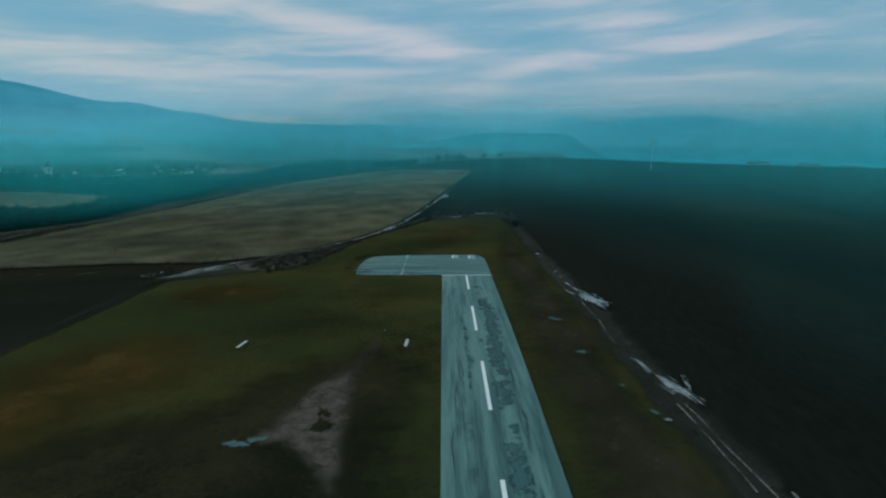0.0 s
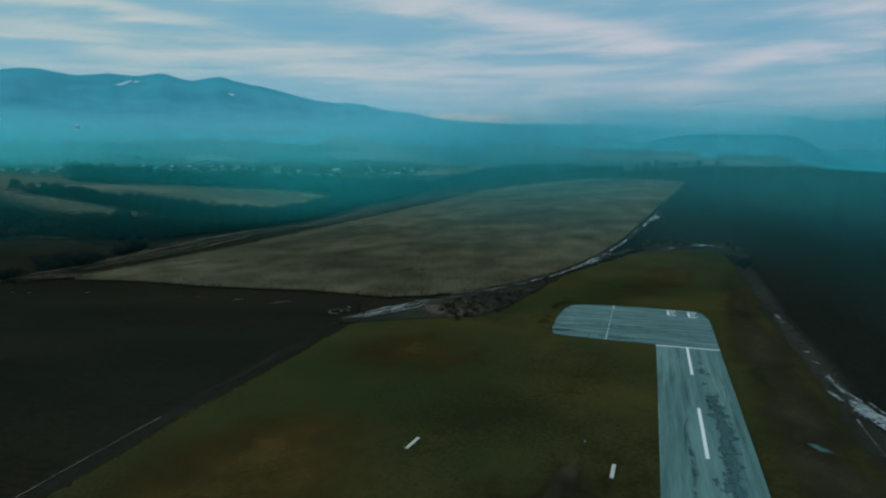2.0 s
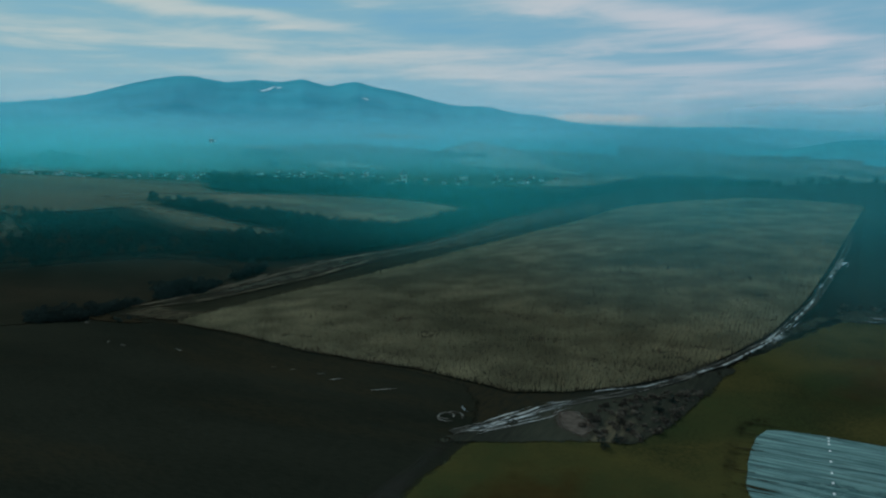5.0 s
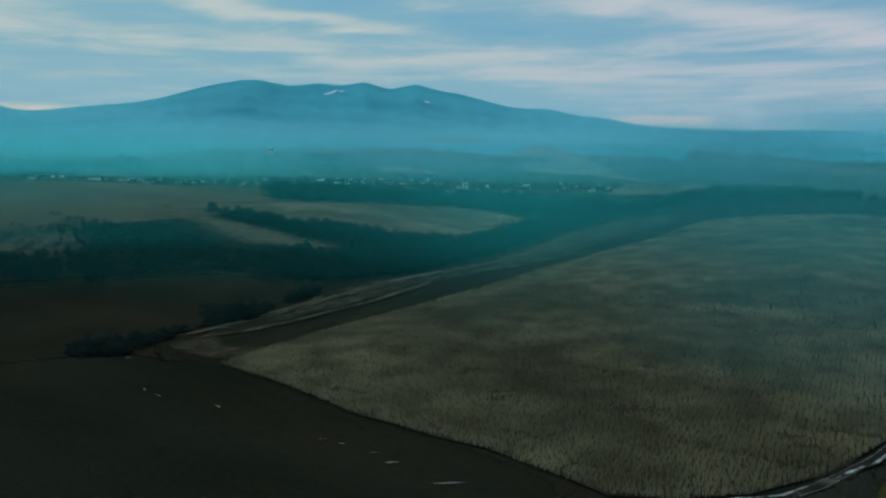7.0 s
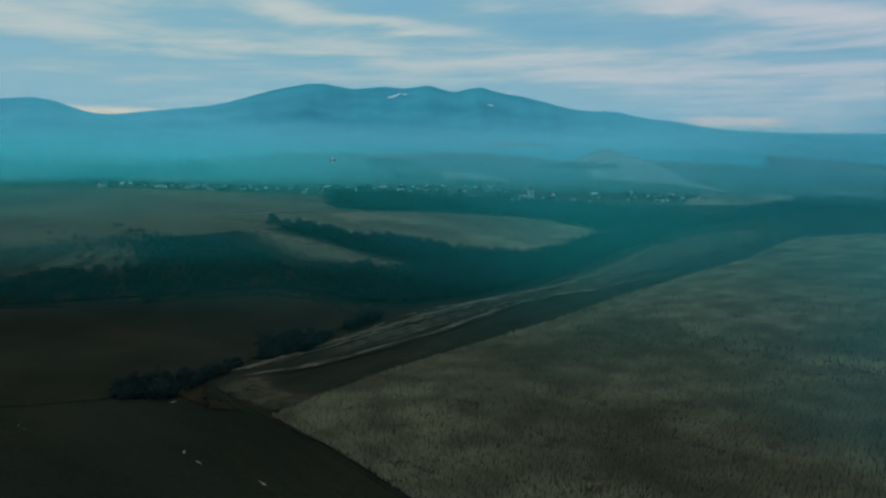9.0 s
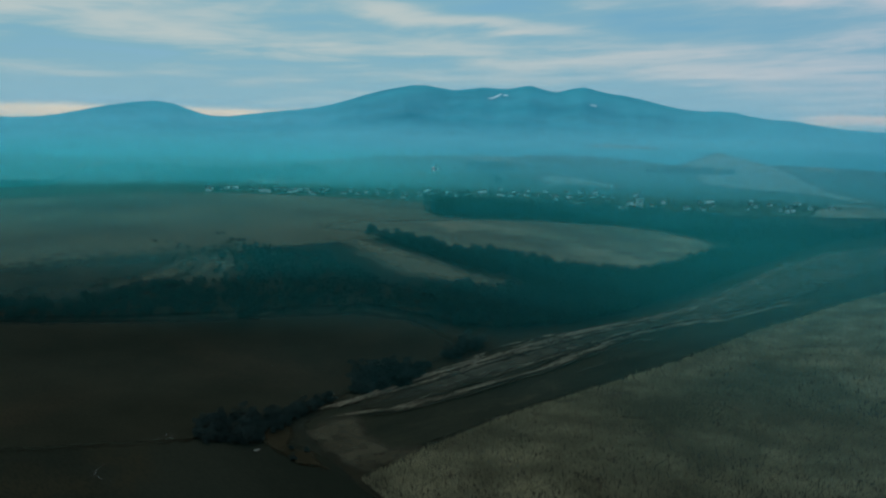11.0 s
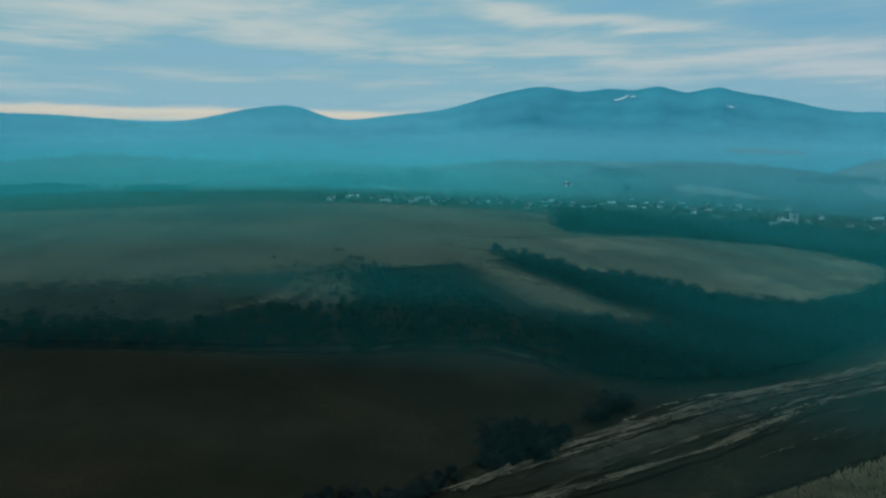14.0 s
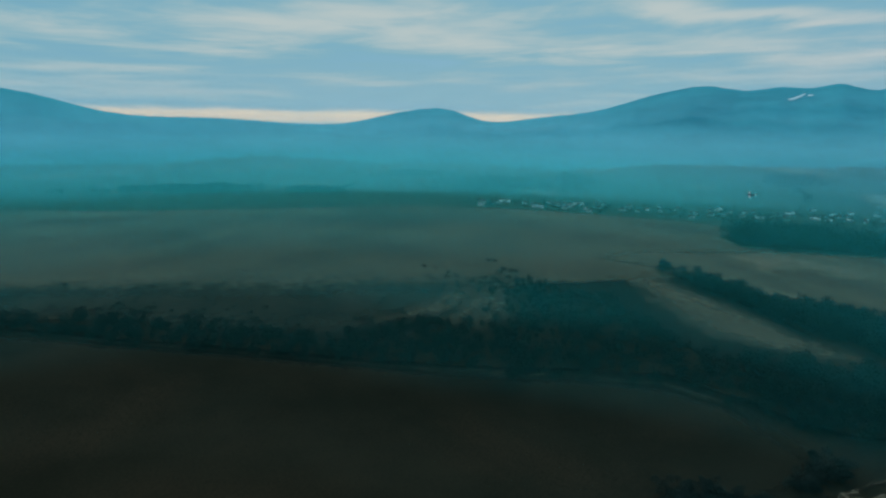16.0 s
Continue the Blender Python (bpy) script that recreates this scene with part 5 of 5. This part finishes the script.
def house(label, w, l, eave, rise, roof_mat, bays):
    ob = tagged(new("house"), label, "house", "village houses")
    bm = bmesh.new()
    slab(bm, -w / 2, w / 2, -l / 2, l / 2, -2, eave)
    for y in (-l / 2, l / 2):
        v = [bm.verts.new(p) for p in ((-w / 2, y, eave), (w / 2, y, eave), (0, y, eave + rise))]
        bm.faces.new(v)
    part("wall", bm, M["plaster"], ob)
    roof = part("roof", gable_roof(w, l, eave, rise), M[roof_mat], ob)
    bm = bmesh.new()
    slab(bm, w * 0.12, w * 0.12 + 0.8, l * 0.2, l * 0.2 + 0.8, eave, eave + rise + 0.9)
    part("chimney", bm, M["tiles"], roof)
    for sgn in (-1, 1):
        for i in range(bays):
            y = -l / 2 + (i + 0.5) * l / bays
            bm = bmesh.new()
            slab(bm, sgn * w / 2 - 0.05, sgn * w / 2 + 0.06, y - 0.6, y + 0.6, eave - 2.1, eave - 0.7)
            win = part("window", bm, M["wood"], ob)
            bm = bmesh.new()
            slab(bm, sgn * w / 2 - 0.02, sgn * w / 2 + 0.09, y - 0.5, y + 0.5, eave - 2.0, eave - 0.8)
            part("pane", bm, M["pane"], win)
    bm = bmesh.new()
    slab(bm, -0.5, 0.5, -l / 2 - 0.06, -l / 2 + 0.05, 0, 2.1)
    part("door", bm, M["wood"], ob)
    return ob


HOUSES = [house("pale plastered village house with a tiled gable roof", 8, 12, 4.2, 3.2, "tiles", 3), house("white village house under a dark gable roof", 9, 10, 5.6, 3.0, "slate", 3), house("long low pale barn with a pitched roof", 9, 20, 3.8, 2.6, "plaster", 4), house("small plastered house with a steep tiled roof", 7, 9, 3.6, 3.8, "tiles", 2)]
rng = np.random.default_rng(31)
STREET = [(-1035, 605), (-1085, 710), (-1125, 810), (-1105, 900), (-1075, 980), (-1030, 1080), (-980, 1200), (-905, 1290), (-800, 1335), (-700, 1360), (-600, 1400), (-480, 1420)]
side = shifted(STREET, 75) + shifted(STREET, -75)[::-1]
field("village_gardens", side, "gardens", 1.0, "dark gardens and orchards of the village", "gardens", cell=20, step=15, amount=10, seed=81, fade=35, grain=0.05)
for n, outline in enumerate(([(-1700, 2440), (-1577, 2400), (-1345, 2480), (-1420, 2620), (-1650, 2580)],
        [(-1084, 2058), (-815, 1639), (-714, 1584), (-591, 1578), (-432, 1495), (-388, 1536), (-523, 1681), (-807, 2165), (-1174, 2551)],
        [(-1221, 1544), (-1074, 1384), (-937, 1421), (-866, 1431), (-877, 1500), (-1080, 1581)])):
    field("far_stubble", outline, "pale_far", 2.0, "pale far field with the haze tint in its colour", "field", cell=25, step=20, amount=8, seed=83 + n, fade=45, grain=0.03, peak=1.2)
made = []
while len(made) < 100:
    i = rng.integers(len(STREET) - 1)
    p = Vector(STREET[i]).lerp(Vector(STREET[i + 1]), rng.uniform())
    p += Vector((rng.normal(0, 32), rng.normal(0, 38)))
    if any((p - q).length < 17 for q in made):
        continue
    made.append(p)
    copy_thing(HOUSES[rng.choice(4, p=(0.4, 0.25, 0.12, 0.23))], pose(p.x, p.y, height(p.x, p.y), 0, 0, rng.uniform(0, 360)) @ Matrix.Scale(rng.uniform(0.6, 0.88), 4))
orchard = np.array([(p.x + rng.normal(0, 16), p.y + rng.normal(0, 16)) for p in made for _ in range(3)])
far_wood("village_trees", "garden trees between the village houses", orchard, rng, 7, 3.0, 60, 1.3)
SHED = house("long pale farm shed beyond the ploughed field", 12, 34, 3.5, 2.4, "slate", 5)
for az, dist, turn in ((-24.8, 1250, 60), (-28.2, 1300, 75), (-30.8, 1350, 50), (-33.5, 1400, 70)):
    a = radians(az)
    x, y = -math.sin(a) * dist, math.cos(a) * dist
    copy_thing(SHED, pose(x, y, height(x, y), 0, 0, turn))["group"] = "farm sheds"
copy_thing(HOUSES[2], pose(-746, 1222, height(-746, 1222), 0, 0, 125) @ Matrix.Scale(1.4, 4))
for o in (*HOUSES, SHED):
    for c in (*o.children_recursive, o):
        bpy.data.objects.remove(c)


def church(x, y, turn):
    ob = tagged(new("church"), "white village church with a dark pointed tower roof", "church")
    bm = bmesh.new()
    slab(bm, -5, 5, 4, 26, -2, 9)
    for yy in (4, 26):
        bm.faces.new([bm.verts.new(p) for p in ((-5, yy, 9), (5, yy, 9), (0, yy, 14))])
    part("nave", bm, M["church_wall"], ob)
    bm = gable_roof(10, 23, 9, 5)
    bmesh.ops.translate(bm, verts=bm.verts, vec=(0, 14.5, 0))
    part("nave_roof", bm, M["slate"], ob)
    bm = bmesh.new()
    slab(bm, -4.6, 4.6, -5, 4.0, -2, 23)
    slab(bm, -4.9, 4.9, -5.3, 4.3, 22.4, 23.2)
    tower = part("tower", bm, M["church_wall"], ob)
    bm = bmesh.new()
    cone(bm, (0, -0.5, 23.2), (0, -0.5, 27), 6.2, 4.0, 8)
    cone(bm, (0, -0.5, 27), (0, -0.5, 33), 4.0, 0.15, 8)
    part("spire", bm, M["slate"], tower, "dark pointed tower roof")
    for dx, dy, sx, sy in ((4.6, -0.5, 0.1, 0.8), (-4.6, -0.5, 0.1, 0.8), (0, -5.0, 0.8, 0.1)):
        bm = bmesh.new()
        slab(bm, dx - sx, dx + sx, dy - sy, dy + sy, 17, 20.5)
        part("belfry_window", bm, M["pane"], tower)
    for yy in (8, 14, 20):
        for sx in (-5, 5):
            bm = bmesh.new()
            slab(bm, sx - 0.08, sx + 0.08, yy - 0.7, yy + 0.7, 3, 7)
            part("nave_window", bm, M["pane"], ob)
    ob.matrix_world = pose(x, y, height(x, y), 0, 0, turn) @ Matrix.Scale(1.25, 4)


church(-712, 1228, 35)


def mast(x, y, tall):
    ob = tagged(new("radio_mast"), "slender grey lattice mast on the hill", "mast")
    w = 0.9
    for i in range(3):
        a, b = 2.094 * i, 2.094 * (i + 1)
        p, q = Vector((math.cos(a) * w, math.sin(a) * w, 0)), Vector((math.cos(b) * w, math.sin(b) * w, 0))
        bm = bmesh.new()
        cone(bm, p - Vector((0, 0, 1)), p * 0.6 + Vector((0, 0, tall)), 0.14, 0.10, 5)
        part("leg", bm, M["steel"], ob)
        bm = bmesh.new()
        for k in range(14):
            z0, z1 = tall * k / 14, tall * (k + 1) / 14
            cone(bm, p * (1 - 0.4 * k / 14) + Vector((0, 0, z0)), q * (1 - 0.4 * (k + 1) / 14) + Vector((0, 0, z1)), 0.06, 0.06, 4)
        part("bracing", bm, M["steel"], ob)
    bm = bmesh.new()
    slab(bm, -1.2, 1.2, -1.2, 1.2, tall - 6, tall - 2)
    part("antenna_panel", bm, M["steel"], ob)
    bm = bmesh.new()
    slab(bm, 2, 5, -1.5, 1.5, -1, 2.6)
    part("equipment_cabin", bm, M["slate"], ob)
    ob.matrix_world = pose(x, y, height(x, y))


mast(263, 861, 39)


def aircraft(m):
    ob = tagged(new("light_aircraft"), "small white and dark single-engined aircraft in flight", "aircraft")
    bm = bmesh.new()
    rings = []
    for y, rx, rz, dz in ((3.1, 0.12, 0.12, 0.0), (2.9, 0.38, 0.36, 0.0), (2.2, 0.55, 0.52, 0.02), (1.0, 0.6, 0.66, 0.12), (0.2, 0.6, 0.75, 0.2), (-0.9, 0.5, 0.6, 0.15), (-2.4, 0.28, 0.34, 0.12), (-4.0, 0.10, 0.16, 0.14)):
        rings.append([bm.verts.new((math.cos(t) * rx, y, dz + math.sin(t) * rz)) for t in (2 * math.pi * i / 12 for i in range(12))])
    for a, b in zip(rings, rings[1:]):
        for i in range(12):
            bm.faces.new((a[i], a[(i + 1) % 12], b[(i + 1) % 12], b[i]))
    bm.faces.new(rings[0][::-1]), bm.faces.new(rings[-1])
    part("fuselage", bm, M["dark_paint"], ob, "dark painted fuselage")

    def wing(name, x0, x1, y0, y1, z0, z1, c0, c1, mat, thick):
        bm = bmesh.new()
        secs = []
        for x, y, z, c in ((x0, y0, z0, c0), (x1, y1, z1, c1)):
            prof = ((0.5, 0), (0.3, thick * 0.8), (0, thick), (-0.5, 0), (0, -thick * 0.35), (0.35, -thick * 0.35))
            secs.append([bm.verts.new((x, y + u * c, z + v)) for u, v in prof])
        for i in range(6):
            bm.faces.new((secs[0][i], secs[0][(i + 1) % 6], secs[1][(i + 1) % 6], secs[1][i]))
        bm.faces.new(secs[0][::-1]), bm.faces.new(secs[1])
        bmesh.ops.recalc_face_normals(bm, faces=bm.faces)
        return part(name, bm, mat, ob)

    for s_ in (-1, 1):
        wing("wing", 0.3 * s_, 4.6 * s_, 0.7, 0.5, -0.2, 0.1, 1.6, 1.15, M["paint"], 0.16)["label"] = "white wing"
        wing("tailplane", 0.05 * s_, 1.5 * s_, -3.7, -3.85, 0.15, 0.15, 0.9, 0.6, M["paint"], 0.06)
        bm = bmesh.new()
        cone(bm, (0.95 * s_, 0.4, -0.9), (0.7 * s_, 0.4, -0.2), 0.05, 0.07, 6)
        leg = part("landing_leg", bm, M["steel"], ob)
        bm = bmesh.new()
        cone(bm, (0.88 * s_, 0.4, -0.95), (1.05 * s_, 0.4, -0.95), 0.26, 0.26, 12)
        part("wheel", bm, M["rubber"], leg)
    bm = bmesh.new()
    pts = [(-3.3, 0.25), (-4.1, 0.25), (-4.3, 1.35), (-3.8, 1.35)]
    a = [bm.verts.new((-0.05, y, z)) for y, z in pts]
    b = [bm.verts.new((0.05, y, z)) for y, z in pts]
    bm.faces.new(a), bm.faces.new(b[::-1])
    for i in range(4):
        bm.faces.new((a[i], b[i], b[(i + 1) % 4], a[(i + 1) % 4]))
    part("fin", bm, M["paint"], ob, "white tail fin")
    bm = bmesh.new()
    bmesh.ops.create_uvsphere(bm, u_segments=12, v_segments=8, radius=0.5, matrix=pose(0, 0.4, 0.72) @ Matrix.Diagonal((0.9, 1.8, 0.8, 1)))
    part("canopy", bm, M["pane"], ob, "dark cockpit canopy")
    bm = bmesh.new()
    slab(bm, -0.9, 0.9, 3.12, 3.18, -0.07, 0.07)
    part("propeller", bm, M["rubber"], ob)
    ob.matrix_world = m


aircraft(pose(-617, 645, 66, 3, -30, 138))

# old snow lying in the gullies of the mountain
for outline in ([(-2790, 3090), (-2780, 3130), (-2808, 3230), (-2845, 3310), (-2865, 3305), (-2830, 3220), (-2805, 3130)], [(-2800, 3250), (-2782, 3290), (-2812, 3315), (-2822, 3285)], [(-2245, 3320), (-2225, 3318), (-2212, 3350), (-2225, 3385), (-2248, 3375), (-2242, 3350)]):
    field("snow_patch", outline, "snow", 4.0, "old snow lying in a mountain gully", "snow", cell=12, step=8, amount=6, seed=outline[0][1], fade=14, grain=0.05)

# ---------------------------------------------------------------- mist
# added sheets that stand in for haze: radius, amount, height at which each is full, heights between which it thins out,
# and its weight to the east, north, north-west and west
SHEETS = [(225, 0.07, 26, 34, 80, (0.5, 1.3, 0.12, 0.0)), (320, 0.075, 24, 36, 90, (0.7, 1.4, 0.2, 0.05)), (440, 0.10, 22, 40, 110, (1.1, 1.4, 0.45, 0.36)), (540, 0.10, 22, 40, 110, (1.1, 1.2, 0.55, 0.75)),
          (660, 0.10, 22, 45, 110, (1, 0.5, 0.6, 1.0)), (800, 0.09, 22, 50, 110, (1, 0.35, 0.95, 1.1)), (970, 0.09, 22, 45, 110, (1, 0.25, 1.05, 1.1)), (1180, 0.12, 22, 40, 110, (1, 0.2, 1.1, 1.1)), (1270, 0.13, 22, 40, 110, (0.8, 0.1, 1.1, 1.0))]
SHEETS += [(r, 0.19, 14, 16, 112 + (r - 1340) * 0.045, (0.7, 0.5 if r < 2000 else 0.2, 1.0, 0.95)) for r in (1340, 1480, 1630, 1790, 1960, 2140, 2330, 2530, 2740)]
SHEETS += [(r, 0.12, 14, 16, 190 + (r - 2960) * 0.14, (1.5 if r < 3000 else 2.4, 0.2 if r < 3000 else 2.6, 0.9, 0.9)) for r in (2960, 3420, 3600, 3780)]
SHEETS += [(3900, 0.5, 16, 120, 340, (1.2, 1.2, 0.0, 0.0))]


def haze_sheet(radius, amount, foot, low, high, weight):
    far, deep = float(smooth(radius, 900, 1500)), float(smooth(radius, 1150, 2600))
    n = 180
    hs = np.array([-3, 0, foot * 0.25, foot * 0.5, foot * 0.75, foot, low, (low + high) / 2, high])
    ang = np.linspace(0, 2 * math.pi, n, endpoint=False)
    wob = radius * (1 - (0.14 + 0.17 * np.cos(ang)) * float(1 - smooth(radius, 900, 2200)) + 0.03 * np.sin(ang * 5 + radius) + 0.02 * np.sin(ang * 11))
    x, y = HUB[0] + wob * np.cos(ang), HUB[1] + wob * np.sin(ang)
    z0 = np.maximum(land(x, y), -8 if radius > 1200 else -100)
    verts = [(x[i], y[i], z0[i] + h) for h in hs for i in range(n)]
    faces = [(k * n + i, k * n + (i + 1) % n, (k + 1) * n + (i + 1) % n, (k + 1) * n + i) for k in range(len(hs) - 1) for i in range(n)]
    # the haze's teal and blue are put into the sheet colours
    me = mesh_from("mist", verts, faces, haze_sheet_material("mist", (0.04 + 0.12 * far + 0.15 * deep, 0.76 - 0.02 * far + 0.05 * deep, 0.77 + 0.13 * far + 0.03 * deep), (0.10 + 0.12 * far + 0.15 * deep, 0.78 + 0.06 * deep, 0.80 + 0.14 * far + 0.03 * deep), amount, foot, low, high))
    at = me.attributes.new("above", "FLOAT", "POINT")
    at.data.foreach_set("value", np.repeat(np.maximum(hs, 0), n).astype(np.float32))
    # uneven round the compass, weighted to fit the haze in the camera's view
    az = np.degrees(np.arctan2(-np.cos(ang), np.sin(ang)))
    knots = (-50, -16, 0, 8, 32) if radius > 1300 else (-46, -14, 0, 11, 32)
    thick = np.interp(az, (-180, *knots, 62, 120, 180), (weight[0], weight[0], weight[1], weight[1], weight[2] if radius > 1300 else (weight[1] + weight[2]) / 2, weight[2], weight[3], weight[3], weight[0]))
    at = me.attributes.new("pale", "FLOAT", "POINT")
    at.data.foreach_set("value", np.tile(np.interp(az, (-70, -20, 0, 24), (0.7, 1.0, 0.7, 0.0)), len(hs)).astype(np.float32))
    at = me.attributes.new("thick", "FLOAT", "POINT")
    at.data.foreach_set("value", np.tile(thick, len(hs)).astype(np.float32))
    tagged(new("mist", me), "upright tinted translucent sheets standing in for bluish haze over the fields", "mist", kind="stuff")


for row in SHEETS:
    haze_sheet(*row)
